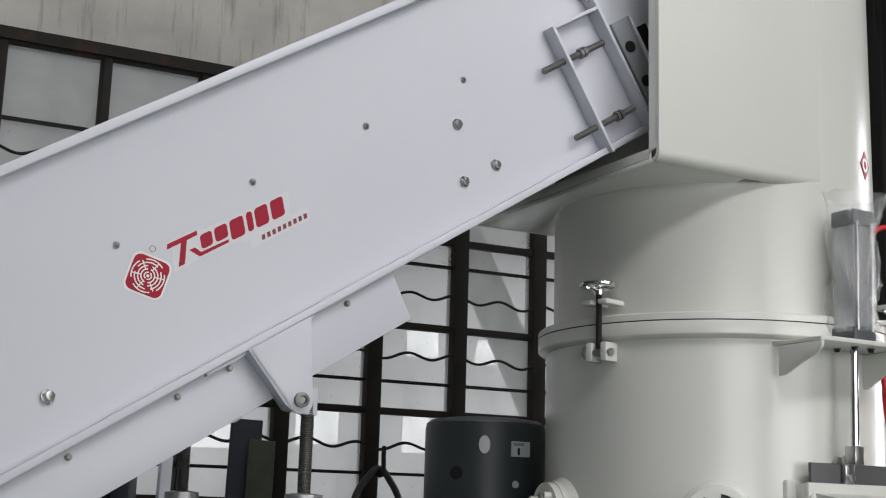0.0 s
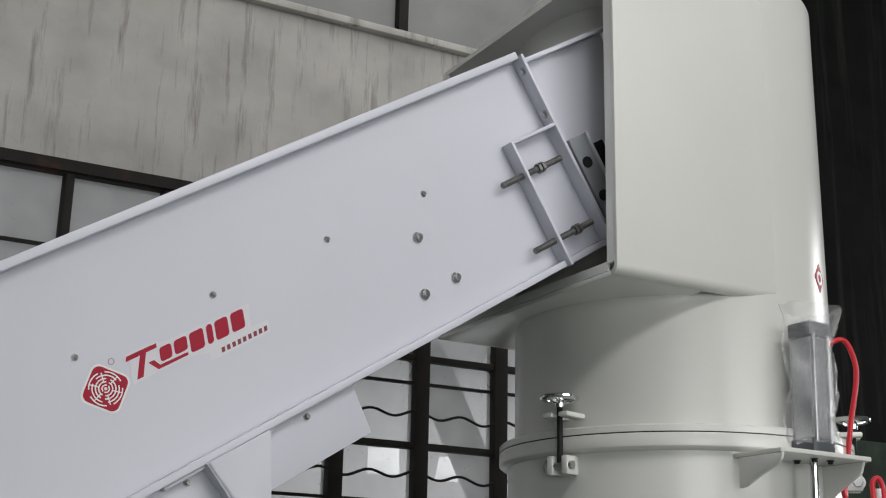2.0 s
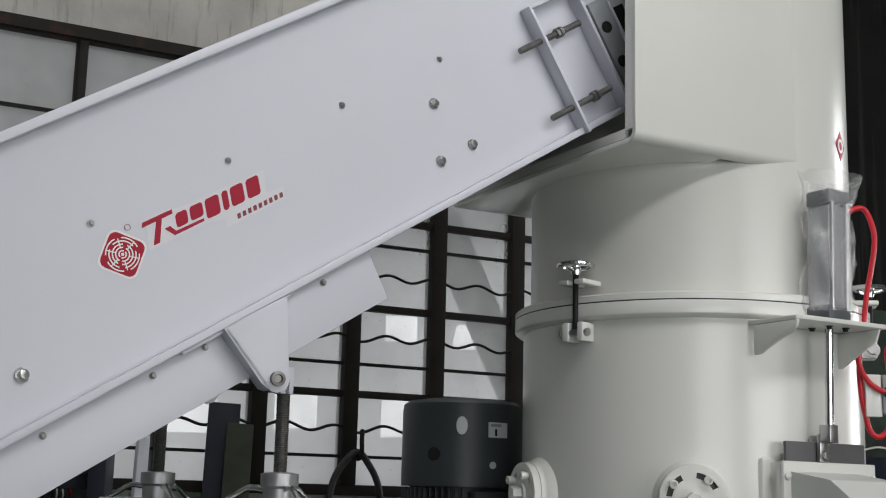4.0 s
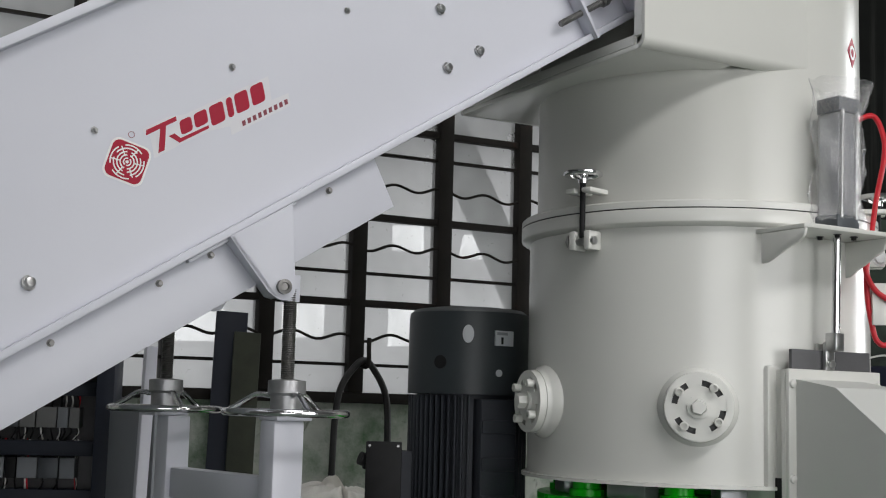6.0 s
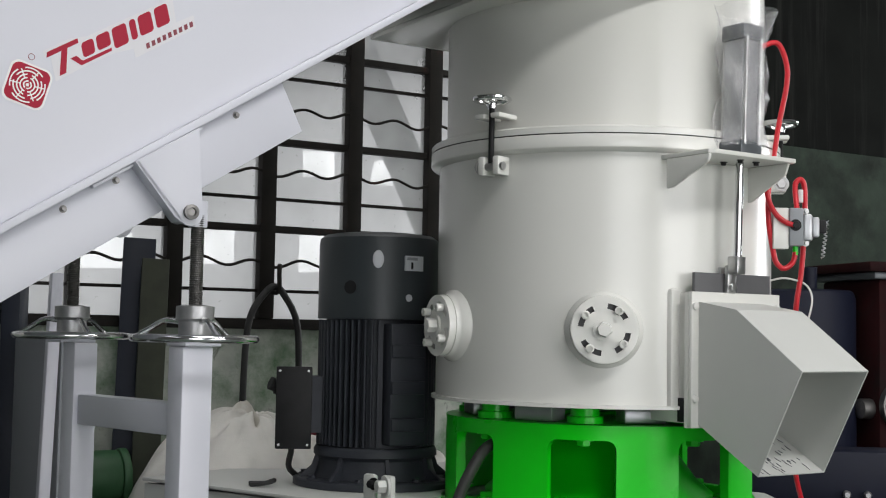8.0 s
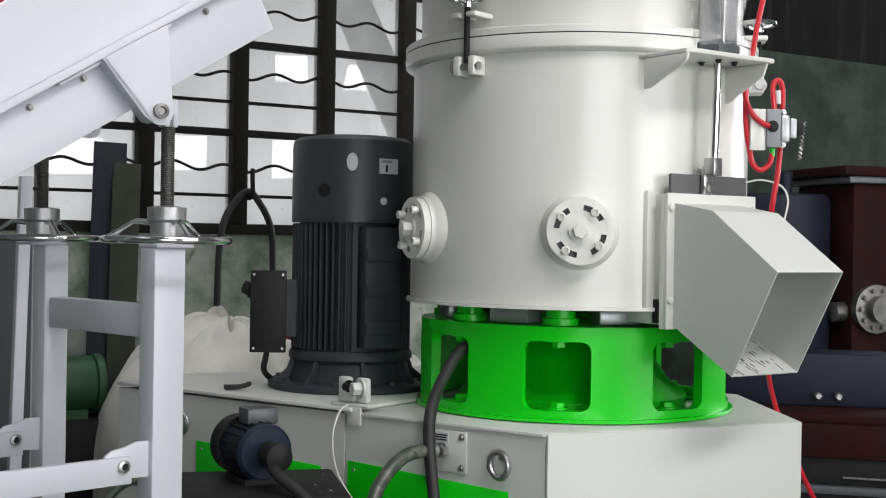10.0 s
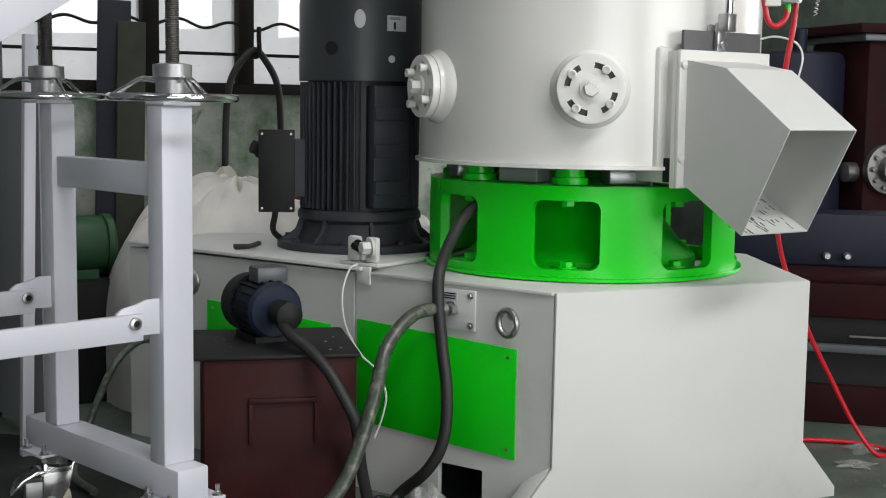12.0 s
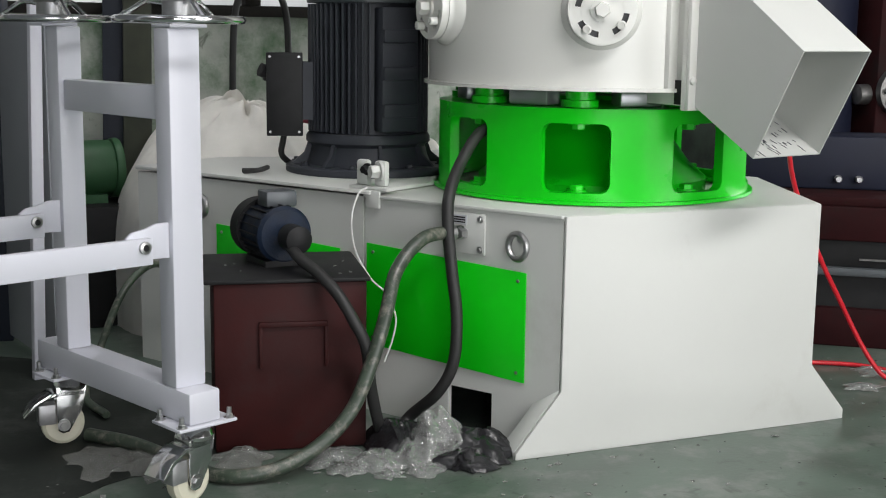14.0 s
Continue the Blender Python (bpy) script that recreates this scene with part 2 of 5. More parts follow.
def pane_material():
    """Dusty window glass: partly clear, partly a scattering film of dirt."""
    m = bpy.data.materials.new("dusty_window_glass")
    m.use_nodes = True
    n, l = m.node_tree.nodes, m.node_tree.links
    n.remove(n["Principled BSDF"])
    clear, trans, gloss = n.new("ShaderNodeBsdfTransparent"), n.new("ShaderNodeBsdfTranslucent"), n.new("ShaderNodeBsdfDiffuse")
    trans.inputs["Color"].default_value = (0.72, 0.73, 0.73, 1)
    gloss.inputs["Color"].default_value = (0.55, 0.56, 0.56, 1)
    co, dirt, speck = n.new("ShaderNodeTexCoord"), n.new("ShaderNodeTexNoise"), n.new("ShaderNodeTexNoise")
    dirt.inputs["Scale"].default_value, dirt.inputs["Detail"].default_value = 1.6, 3
    speck.inputs["Scale"].default_value, speck.inputs["Detail"].default_value = 38, 3
    l.new(co.outputs["Object"], dirt.inputs["Vector"])
    l.new(co.outputs["Object"], speck.inputs["Vector"])
    ramp = n.new("ShaderNodeMapRange")
    ramp.inputs["From Min"].default_value, ramp.inputs["From Max"].default_value = 0.3, 0.7
    ramp.inputs["To Min"].default_value, ramp.inputs["To Max"].default_value = 0.30, 0.62
    l.new(dirt.outputs["Fac"], ramp.inputs["Value"])
    spots = n.new("ShaderNodeValToRGB")
    spots.color_ramp.elements[0].position, spots.color_ramp.elements[1].position = 0.70, 0.76
    spots.color_ramp.elements[0].color, spots.color_ramp.elements[1].color = (0.60, 0.61, 0.61, 1), (0.22, 0.22, 0.20, 1)
    l.new(speck.outputs["Fac"], spots.inputs["Fac"])
    l.new(spots.outputs["Color"], gloss.inputs["Color"])
    a, b = n.new("ShaderNodeMixShader"), n.new("ShaderNodeMixShader")
    a.inputs[0].default_value = 0.4
    l.new(trans.outputs[0], a.inputs[1])
    l.new(gloss.outputs[0], a.inputs[2])
    l.new(ramp.outputs["Result"], b.inputs[0])
    l.new(clear.outputs[0], b.inputs[1])
    l.new(a.outputs[0], b.inputs[2])
    l.new(b.outputs[0], n["Material Output"].inputs[0])
    return m


PANE = pane_material()


def glow_material(name, color, strength, scale=0.6, spread=0.25, fade=None):
    m = bpy.data.materials.new(name)
    m.use_nodes = True
    n, l = m.node_tree.nodes, m.node_tree.links
    n.remove(n["Principled BSDF"])
    em, co, no, rp = n.new("ShaderNodeEmission"), n.new("ShaderNodeTexCoord"), n.new("ShaderNodeTexNoise"), n.new("ShaderNodeMapRange")
    no.inputs["Scale"].default_value = scale
    rp.inputs["To Min"].default_value, rp.inputs["To Max"].default_value = strength * (1 - spread), strength * (1 + spread)
    l.new(co.outputs["Object"], no.inputs["Vector"])
    l.new(no.outputs["Fac"], rp.inputs["Value"])
    em.inputs["Color"].default_value = (*color, 1)
    out = rp.outputs["Result"]
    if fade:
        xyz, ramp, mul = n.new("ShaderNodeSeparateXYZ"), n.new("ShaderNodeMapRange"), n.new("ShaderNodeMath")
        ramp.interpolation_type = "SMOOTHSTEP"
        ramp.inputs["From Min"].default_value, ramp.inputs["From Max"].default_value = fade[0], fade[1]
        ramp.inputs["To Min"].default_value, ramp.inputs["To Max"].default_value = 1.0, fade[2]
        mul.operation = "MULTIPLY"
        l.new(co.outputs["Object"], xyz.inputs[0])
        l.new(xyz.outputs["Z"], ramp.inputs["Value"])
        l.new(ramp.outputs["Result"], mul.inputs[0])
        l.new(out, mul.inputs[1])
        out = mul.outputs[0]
    l.new(out, em.inputs["Strength"])
    l.new(em.outputs[0], n["Material Output"].inputs[0])
    return m


# glow painted darker with height, standing in for an overhang outside
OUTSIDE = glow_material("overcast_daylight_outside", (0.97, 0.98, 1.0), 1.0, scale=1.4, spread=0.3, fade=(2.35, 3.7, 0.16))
OUTSIDE_BRIGHT = glow_material("bright_patch_outside", (0.97, 0.99, 1.0), 2.8, spread=0.1)

# ---- mesh tools ----
I4 = Matrix.Identity(4)


def thing(name, m=I4, label="", category="", group="", kind=""):
    ob = new(name)
    ob.empty_display_size = 0.1
    ob.matrix_basis = m
    return tagged(ob, label, category, group, kind)


def finish(name, bm, mat, bevel=0.0, smooth=35, segments=2):
    if bevel:
        bmesh.ops.remove_doubles(bm, verts=bm.verts, dist=1e-5)
        edges = [e for e in bm.edges if len(e.link_faces) == 2 and e.calc_face_angle(0) > radians(30)]
        bmesh.ops.bevel(bm, geom=edges, offset=bevel, segments=segments, profile=0.5, affect="EDGES", clamp_overlap=True)
    bmesh.ops.recalc_face_normals(bm, faces=bm.faces)
    me = bpy.data.meshes.new(name)
    if smooth:
        for f in bm.faces:
            f.smooth = True
        for e in bm.edges:
            if len(e.link_faces) != 2 or e.calc_face_angle(0) > radians(smooth):
                e.smooth = False
    bm.to_mesh(me)
    bm.free()
    me.materials.append(mat)
    return me


def part(name, bm, mat, parent=None, label="", bevel=0.0, smooth=35, kind=""):
    """Links a bmesh as one mesh under a thing or a part, in its thing's own coordinates."""
    ob = new(name, finish(name, bm, mat, bevel, smooth))
    if parent:
        ob.parent = parent
    return tagged(ob, label, kind=kind)


def again(ob, m, parent=None):
    """One more part on the same mesh, at the pose m."""
    o = new(ob.name.split(".")[0], ob.data)
    o.parent = parent or ob.parent
    o.matrix_basis = m
    return o


def whole(name, bm, mat, label, category, bevel=0.0, smooth=35, kind="", group="", m=I4):
    ob = new(name, finish(name, bm, mat, bevel, smooth))
    ob.matrix_basis = m
    return tagged(ob, label, category, group, kind)


def box(bm, x0, x1, y0, y1, z0, z1, m=I4):
    v = [bm.verts.new(m @ Vector((x, y, z))) for x in (x0, x1) for y in (y0, y1) for z in (z0, z1)]
    for f in ((0, 1, 3, 2), (4, 6, 7, 5), (0, 4, 5, 1), (2, 3, 7, 6), (0, 2, 6, 4), (1, 5, 7, 3)):
        bm.faces.new([v[i] for i in f])
    return bm


def prism(bm, pts, h0, h1, m=I4):
    """A polygon in x, y raised from h0 to h1."""
    a = [bm.verts.new(m @ Vector((x, y, h0))) for x, y in pts]
    b = [bm.verts.new(m @ Vector((x, y, h1))) for x, y in pts]
    bm.faces.new(a[::-1])
    bm.faces.new(b)
    k = len(pts)
    for i in range(k):
        bm.faces.new([a[i], a[(i + 1) % k], b[(i + 1) % k], b[i]])
    return bm


def lathe(bm, profile, seg=48, m=I4, a0=0.0, a1=360.0, closed=False):
    """A profile of (r, z) turned about z; closed joins its last point to the first."""
    full = abs(a1 - a0) >= 359.9
    n = seg if full else seg + 1
    rings = []
    for i in range(n):
        a = radians(a0 + (a1 - a0) * i / seg)
        rings.append([bm.verts.new(m @ Vector((r * math.cos(a), r * math.sin(a), z))) for r, z in profile])
    k = len(profile)
    for i in range(n if full else n - 1):
        p, q = rings[i], rings[(i + 1) % n]
        for j in range(k if closed else k - 1):
            if profile[j][0] < 1e-6 and profile[(j + 1) % k][0] < 1e-6:
                continue
            bm.faces.new([p[j], q[j], q[(j + 1) % k], p[(j + 1) % k]])
    if not full and closed:
        bm.faces.new(rings[0])
        bm.faces.new(rings[-1][::-1])
    bmesh.ops.remove_doubles(bm, verts=bm.verts, dist=1e-6)
    return bm


def cyl(bm, r, z0, z1, m=I4, seg=24, r1=None):
    return lathe(bm, [(0, z0), (r, z0), (r if r1 is None else r1, z1), (0, z1)], seg, m)


def smooth_path(pts, n=8):
    p = [Vector(q) for q in pts]
    p = [2 * p[0] - p[1]] + p + [2 * p[-1] - p[-2]]
    out = []
    for i in range(1, len(p) - 2):
        for j in range(n):
            t = j / n
            a, b, c, d = p[i - 1], p[i], p[i + 1], p[i + 2]
            out.append(0.5 * (2 * b + (c - a) * t + (2 * a - 5 * b + 4 * c - d) * t * t + (3 * b - a - 3 * c + d) * t ** 3))
    return out + [p[-2]]


def tube(bm, pts, r, seg=10, loop=False, curve=0, m=I4):
    pts = smooth_path(pts, curve) if curve else [Vector(q) for q in pts]
    rings, side = [], None
    n = len(pts)
    for i, q in enumerate(pts):
        t = (pts[(i + 1) % n] - pts[i - 1]) if loop else (pts[min(i + 1, n - 1)] - pts[max(i - 1, 0)])
        t.normalize()
        if side is None:
            side = t.orthogonal().normalized()
        side = (side - t * side.dot(t)).normalized()
        up = t.cross(side)
        rings.append([bm.verts.new(m @ (q + r * (math.cos(a) * side + math.sin(a) * up))) for a in (2 * math.pi * j / seg for j in range(seg))])
    for i in range(n if loop else n - 1):
        p, q = rings[i], rings[(i + 1) % n]
        k = 0
        if loop and i == n - 1:
            k = min(range(seg), key=lambda s: (p[0].co - q[s].co).length)
        for j in range(seg):
            bm.faces.new([p[j], p[(j + 1) % seg], q[(j + 1 + k) % seg], q[(j + k) % seg]])
    if not loop:
        bm.faces.new(rings[0][::-1])
        bm.faces.new(rings[-1])
    return bm


def along(p, x, z):
    """A pose at p whose z runs along z and whose x lies towards x."""
    z = Vector(z).normalized()
    x = Vector(x)
    x = (x - z * x.dot(z)).normalized()
    y = z.cross(x)
    return Matrix(((x.x, y.x, z.x, p[0]), (x.y, y.y, z.y, p[1]), (x.z, y.z, z.z, p[2]), (0, 0, 0, 1)))


B = bmesh.new


def hex_bolt(bm, r, h, m=I4, washer=True, dome=False):
    if washer:
        cyl(bm, r * 1.45, 0, h * 0.22, m, 16)
    lathe(bm, [(0, 0), (r, 0), (r, h * 0.85), (r * 0.86, h), (0, h * (1.15 if dome else 1.0))], 16 if dome else 6, m)
    return bm

# ---- the hall ----
CX, CY = 0.941, 4.795  # axis of the vessel
TH_W = radians(27)
WALL = Matrix.Translation((0, 7.0, 0)) @ Matrix.Rotation(TH_W, 4, "Z")  # x along the window wall, y out of doors, z up


def wall_piece(name, x0, x1, z0, z1, mat, label, y0=0.0, y1=0.25):
    return whole(name, box(B(), x0, x1, y0, y1, z0, z1), mat, label, "wall", kind="structure", m=WALL)


whole("floor", box(B(), -9, 11, -8, 15, -0.2, 0), FLOOR, "worn green painted concrete workshop floor", "floor", kind="structure")
wall_piece("wall_north", -9, 2.2, 0, 1.40, WALL_GREEN, "flaking green and white plastered wall under windows")
wall_piece("wall_north_upper", -9, 2.2, 3.62, 4.76, CONCRETE, "streaked grey concrete wall above the windows")
wall_piece("wall_north_top", -9, 2.2, 4.80, 6.8, SHEET, "dark sheet cladding under the roof", 0.06, 0.25)
wall_piece("wall_north_left", -9, -4.02, 1.40, 3.62, CONCRETE, "plain concrete wall beside the windows")
wall_piece("wall_north_right", 1.02, 2.2, 1.40, 3.62, DARK_WALL, "dark green plastered wall, colour deepened for shade")
wall_piece("wall_north_east", 2.2, 9, 0, 2.7, DARK_WALL, "dark green stained plaster wall, colour deepened for shade", -0.02, 0.25)
wall_piece("wall_north_east_upper", 2.2, 9, 2.7, 6.8, DARK_SHEET, "ribbed cladding high on the wall, coloured near black for shade", 0.0, 0.25)
whole("wall_south", box(B(), -9, 11, -8.2, -8, 0, 6.8), HALL, "plain concrete wall behind the camera", "wall", kind="structure")
whole("wall_west", box(B(), -9.2, -9, -8, 15, 0, 6.8), HALL, "plain concrete side wall", "wall", kind="structure")
whole("wall_east", box(B(), 11, 11.2, -8, 15, 0, 6.8), HALL, "plain concrete side wall", "wall", kind="structure")
whole("ceiling", box(B(), -9, 11, -8, 15, 6.8, 7.0), SHEET, "grey sheet roof of the workshop", "ceiling", kind="structure")
whole("trim", box(B(), -9, 2.2, -0.05, 0.0, 3.58, 3.64), IRON, "dark iron rail over the windows", "trim", kind="structure", m=WALL)
whole("trim", box(B(), -9, 2.2, -0.06, 0.0, 4.755, 4.80), CONCRETE, "streaked concrete ledge along the wall top", "trim", kind="structure", bevel=0.006, m=WALL)
whole("trim", box(B(), -9, 2.2, 0.0, 0.06, 4.80, 4.83), IRON, "dark iron sill under the upper panels", "trim", kind="structure", m=WALL)
bm = B()
for x in (-3.2, -1.7, -0.2, 1.3):
    box(bm, x, x + 0.06, 0.0, 0.06, 4.82, 6.8)
whole("trim", bm, IRON, "dark upright bars under the roof", "trim", kind="structure", m=WALL)
# window: iron frame, mullions, glazing bars, wavy wires, dusty panes
win = thing("window_1", WALL, "long dusty iron-framed workshop window with wavy wires", "window", kind="structure")
bm = B()
box(bm, -4.02, 1.02, -0.03, 0.08, 1.40, 1.455)
box(bm, -4.02, 1.02, -0.03, 0.08, 3.57, 3.62)
part("window_frame", bm, IRON, win, bevel=0.004)
for i in range(11):
    x = -4.0 + 0.5 * i
    w = 0.042 if i > 5 else 0.022
    bm = box(B(), -w, w, -0.04, 0.06, 1.455, 3.57)
    ob = part("mullion", bm, IRON, win, bevel=0.005)
    ob.matrix_basis = Matrix.Translation((x, 0, 0))
for z in (1.924, 2.386, 2.871):
    part("glazing_bar", box(B(), -4, 1, -0.025, 0.03, z - 0.018, z + 0.018), IRON, win, bevel=0.004)
for z in (1.60, 2.083, 2.73, 3.2):
    part("glazing_bar", box(B(), -4, 1, -0.012, 0.012, z - 0.008, z + 0.008), IRON, win)
for z in (1.745, 2.222, 2.550, 3.05):
    pts = [(-4 + 0.025 * k, -0.03, z - 0.018 * math.cos(2 * math.pi * (-4 + 0.025 * k + 0.169) / 0.277) + 0.006 * math.sin(1.7 * k * 0.1)) for k in range(201)]
    part("wavy_wire", tube(B(), pts, 0.008, 6), IRON, win)
random.seed(4)
rows_z = [1.455, 1.924, 2.386, 2.871, 3.57]
for i in range(10):
    for a, b in zip(rows_z, rows_z[1:]):
        ob = part("pane", box(B(), 0.03, 0.47, 0.018, 0.022, a, b), PANE, win, smooth=0)
        ob.matrix_basis = Matrix.Translation((-4.0 + 0.5 * i, 0, 0))
        ob.visible_shadow = False
back = whole("backdrop", box(B(), -7, 5, 1.60, 1.65, 0.0, 5.0), OUTSIDE, "glowing pale yard beyond the windows, painted darker towards its top", "backdrop", kind="structure", m=WALL)
# glowing plates added where bright patches show through the panes, fitted to the view
for corners in (
    [(0.434, 2.42), (0.655, 2.43), (0.650, 2.60), (0.430, 2.59)],
    [(0.935, 2.40), (1.280, 2.42), (1.122, 2.585), (0.971, 2.57)],
    [(-0.33, 1.80), (-0.05, 1.82), (-0.05, 2.03), (-0.33, 2.02)],
    [(0.42, 1.78), (0.60, 1.79), (0.60, 2.04), (0.42, 2.03)],
    [(-1.10, 1.75), (-0.72, 1.76), (-0.72, 1.98), (-1.10, 1.97)],
    [(-2.6, 2.3), (-2.2, 2.3), (-2.2, 2.6), (-2.6, 2.6)],
):
    whole("backdrop", prism(B(), corners, -1.58, -1.55, pose(0, 0, 0, 90, 0, 0)), OUTSIDE_BRIGHT, "glowing bright patch beyond the window", "backdrop", kind="structure", m=WALL)
for x, w, y in ((1.15, 0.070, 1.50), (0.965, 0.075, 1.46)):
    whole("roof_beam", box(B(), -w, w, 0, 0.03, -1.3, 0.62), SHEET, "grey sloping beam outside the window", "beam", m=WALL @ pose(x, y, 2.78, 0, -28, 0))

# ---- machine base ----
TL, TR = (0.712, 4.027), (1.643, 4.336)
SD = Vector((-0.758, 0.652, 0))
base = thing("machine_base", I4, "cream white welded steel machine base standing on the floor", "machine base")
L2 = (TL[0] + 2.0 * SD.x, TL[1] + 2.0 * SD.y)
L3 = (L2[0] + 1.46 * 0.652, L2[1] + 1.46 * 0.758)
R2 = (1.682, 5.12)
poly = [(TL[0] + 0.006, TL[1] + 0.012), (TR[0] - 0.006, TR[1] + 0.006), R2, L3, L2]
SIDE = Matrix(((SD.x, 0.652, 0, TL[0]), (SD.y, 0.758, 0, TL[1]), (0, 0, 1, 0), (0, 0, 0, 1)))  # x back along the long side, y into the base
# body of walls with a cable slot low in the long side
bm = B()


def upright_wall(bm, p, q, z0, z1, t=0.02):
    d = Vector((q[0] - p[0], q[1] - p[1], 0))
    m = along((p[0], p[1], 0), d, (0, 0, 1))
    return box(bm, 0, d.length, 0, t, z0, z1, m)


upright_wall(bm, poly[1], poly[2], 0, 0.768)
upright_wall(bm, poly[2], poly[3], 0, 0.768)
upright_wall(bm, poly[3], poly[4], 0, 0.768)
part("body", bm, CREAM_DULL, base)
m = SIDE @ pose(0, 0, 0, 90, 0, 0)
part("side_panel", prism(B(), [(0.005, 0), (0.265, 0), (0.265, 0.155), (0.445, 0.155), (0.445, 0), (0.815, 0), (0.815, 0.768), (0.005, 0.768)], -0.02, 0.0, m), CREAM_DULL, base, "cream painted side sheet with a cable slot", smooth=0)
part("side_panel", box(B(), 0.820, 2.0, -0.004, 0.02, 0, 0.772, SIDE), CREAM_DULL, base)
# black sheet behind the slot, standing in for its dark inside
part("slot_dark_back", box(B(), 0.25, 0.46, 0.25, 0.27, 0.0, 0.2, SIDE), BLACK, base)
FRONT = along((0.56, 3.976, 0), (1.231, 0.409, 0), (0, 0, 1))
FW = 1.297
m = FRONT @ Matrix.Rotation(radians(90), 4, "X")
bm = prism(B(), [(0.0, 0.0), (FW, 0.0), (FW, 0.035), (FW - 0.148, 0.21), (FW - 0.150, 0.778), (0.160, 0.778), (0.158, 0.21), (0.0, 0.02)], -0.004, 0.010, m)
part("front_panel", bm, CREAM_DULL, base, "bright cream front sheet with splayed feet", bevel=0.003)
for s, x0, x1 in ((1, 0.0, 0.158), (-1, FW, FW - 0.148)):
    q = [(x0, 0.004), (x0, 0.022), (x1, 0.212), (x1, 0.200)]
    part("foot", prism(B(), q if s > 0 else q[::-1], -0.09, -0.004, m), CREAM_DULL, base, bevel=0.003)
part("foot_plate", box(B(), 0.0, FW, 0.004, 0.10, 0.0, 0.010, FRONT), CREAM_DULL, base)
# top plates, the motor's a little higher
o = 0.012
sp = 0.815
split_a = (TL[0] + sp * SD.x - o * 0.652, TL[1] + sp * SD.y - o * 0.758)
split_b = (split_a[0] + 1.46 * 0.652, split_a[1] + 1.46 * 0.758)
prism_a = [(TL[0] - o, TL[1] - o * 0.2), (TR[0] + 0.004, TR[1] - 0.004), R2, split_b, split_a]
part("top_plate", prism(B(), prism_a, 0.768, 0.780), CREAM_DULL, base, bevel=0.003)
split_c = (split_a[0] + 0.04 * 0.758 - 0.01, split_a[1] - 0.04 * 0.652 - 0.012)
split_d = (split_c[0] + 1.47 * 0.652, split_c[1] + 1.47 * 0.758)
part("top_plate", prism(B(), [split_c, split_d, (L3[0], L3[1]), (L2[0] - 0.012, L2[1] - 0.012)], 0.782, 0.796), CREAM_DULL, base, bevel=0.003)


def screw_head(parent, m, r=0.007, mat=ZINC):
    return part("screw", lathe(B(), [(0, 0), (r, 0), (r * 0.9, r * 0.4), (r * 0.5, r * 0.55), (0, r * 0.55)], 12, m), mat, parent)


OUT = SIDE @ pose(0, 0, 0, 90, 0, 0)  # x back along the side, y up, z out of the side
for x0, x1, z0, z1, slope in ((0.135, 0.800, 0.214, 0.580, 0.0), (0.925, 1.55, 0.25, 0.575, 0.0)):
    p = part("cover_panel", prism(B(), [(x0, z0), (x1, z0 + 0.05 * (x1 - x0)), (x1, z1 + 0.045 * (x1 - x0)), (x0, z1)], 0.004, 0.010, OUT), GREEN, base, "bright green screwed cover panel", bevel=0.002)
    for x in (x0 + 0.03, x1 - 0.03):
        for z in (z0 + 0.03, z1 - 0.03):
            screw_head(p, OUT @ pose(x, z + 0.047 * (x - x0), 0.010), 0.006)
p = part("connection_plate", box(B(), 0.298, 0.445, -0.012, -0.002, 0.62, 0.755, SIDE), CREAM_DULL, base, "cream connection plate with a data label", bevel=0.002)
for x in (0.315, 0.43):
    for z in (0.637, 0.738):
        part("bolt", hex_bolt(B(), 0.008, 0.009, OUT @ pose(x, z, 0.012)), ZINC, p)
lab = part("data_label", box(B(), 0.368, 0.425, -0.0145, -0.012, 0.716, 0.748, SIDE), STICKER, p, "small grey data label")
for k in range(3):
    part("label_bar", box(B(), 0.374, 0.419, -0.0158, -0.0145, 0.722 + k * 0.008, 0.726 + k * 0.008, SIDE), BLACK, lab)


def ring_pts(m, r, n=28):
    return [m @ Vector((r * math.cos(2 * math.pi * k / n), r * math.sin(2 * math.pi * k / n), 0)) for k in range(n)]


for x in (0.157, 1.613):
    p = part("lifting_eye", tube(B(), ring_pts(OUT @ pose(x, 0.668, 0.03, 0, 12, 0), 0.041), 0.0105, 10, loop=True), ZINC, base, "zinc plated lifting eye")
    part("eye_shank", cyl(B(), 0.014, 0.0, 0.012, OUT @ pose(x, 0.69, 0.0)), ZINC, p)
# tensioner bracket on the top edge
clip = part("tension_bracket", box(B(), 0.715, 0.885, -0.004, 0.07, 0.797, 0.808, SIDE), CREAM_DULL, base, "cream belt tensioner bracket with set screws", bevel=0.002)
for x in (0.735, 0.815):
    part("bracket_lug", box(B(), x, x + 0.052, 0.012, 0.040, 0.808, 0.898, SIDE), CREAM_DULL, clip, bevel=0.010)
part("bolt", hex_bolt(B(), 0.024, 0.04, OUT @ pose(0.757, 0.862, -0.012, 0, 25, 0)), CREAM_DULL, clip)
part("bolt", hex_bolt(B(), 0.015, 0.03, OUT @ pose(0.812, 0.866, -0.012)), BLACK, clip)
part("bracket_tab", box(B(), 0.74, 0.80, -0.016, -0.005, 0.735, 0.797, SIDE), CREAM_DULL, clip, bevel=0.003)

# ---- green pedestal ring ----
VM = Matrix.Translation((CX, CY, 0))
ring = thing("pedestal_ring", VM, "bright green cast pedestal ring with windows on the machine base", "pedestal")
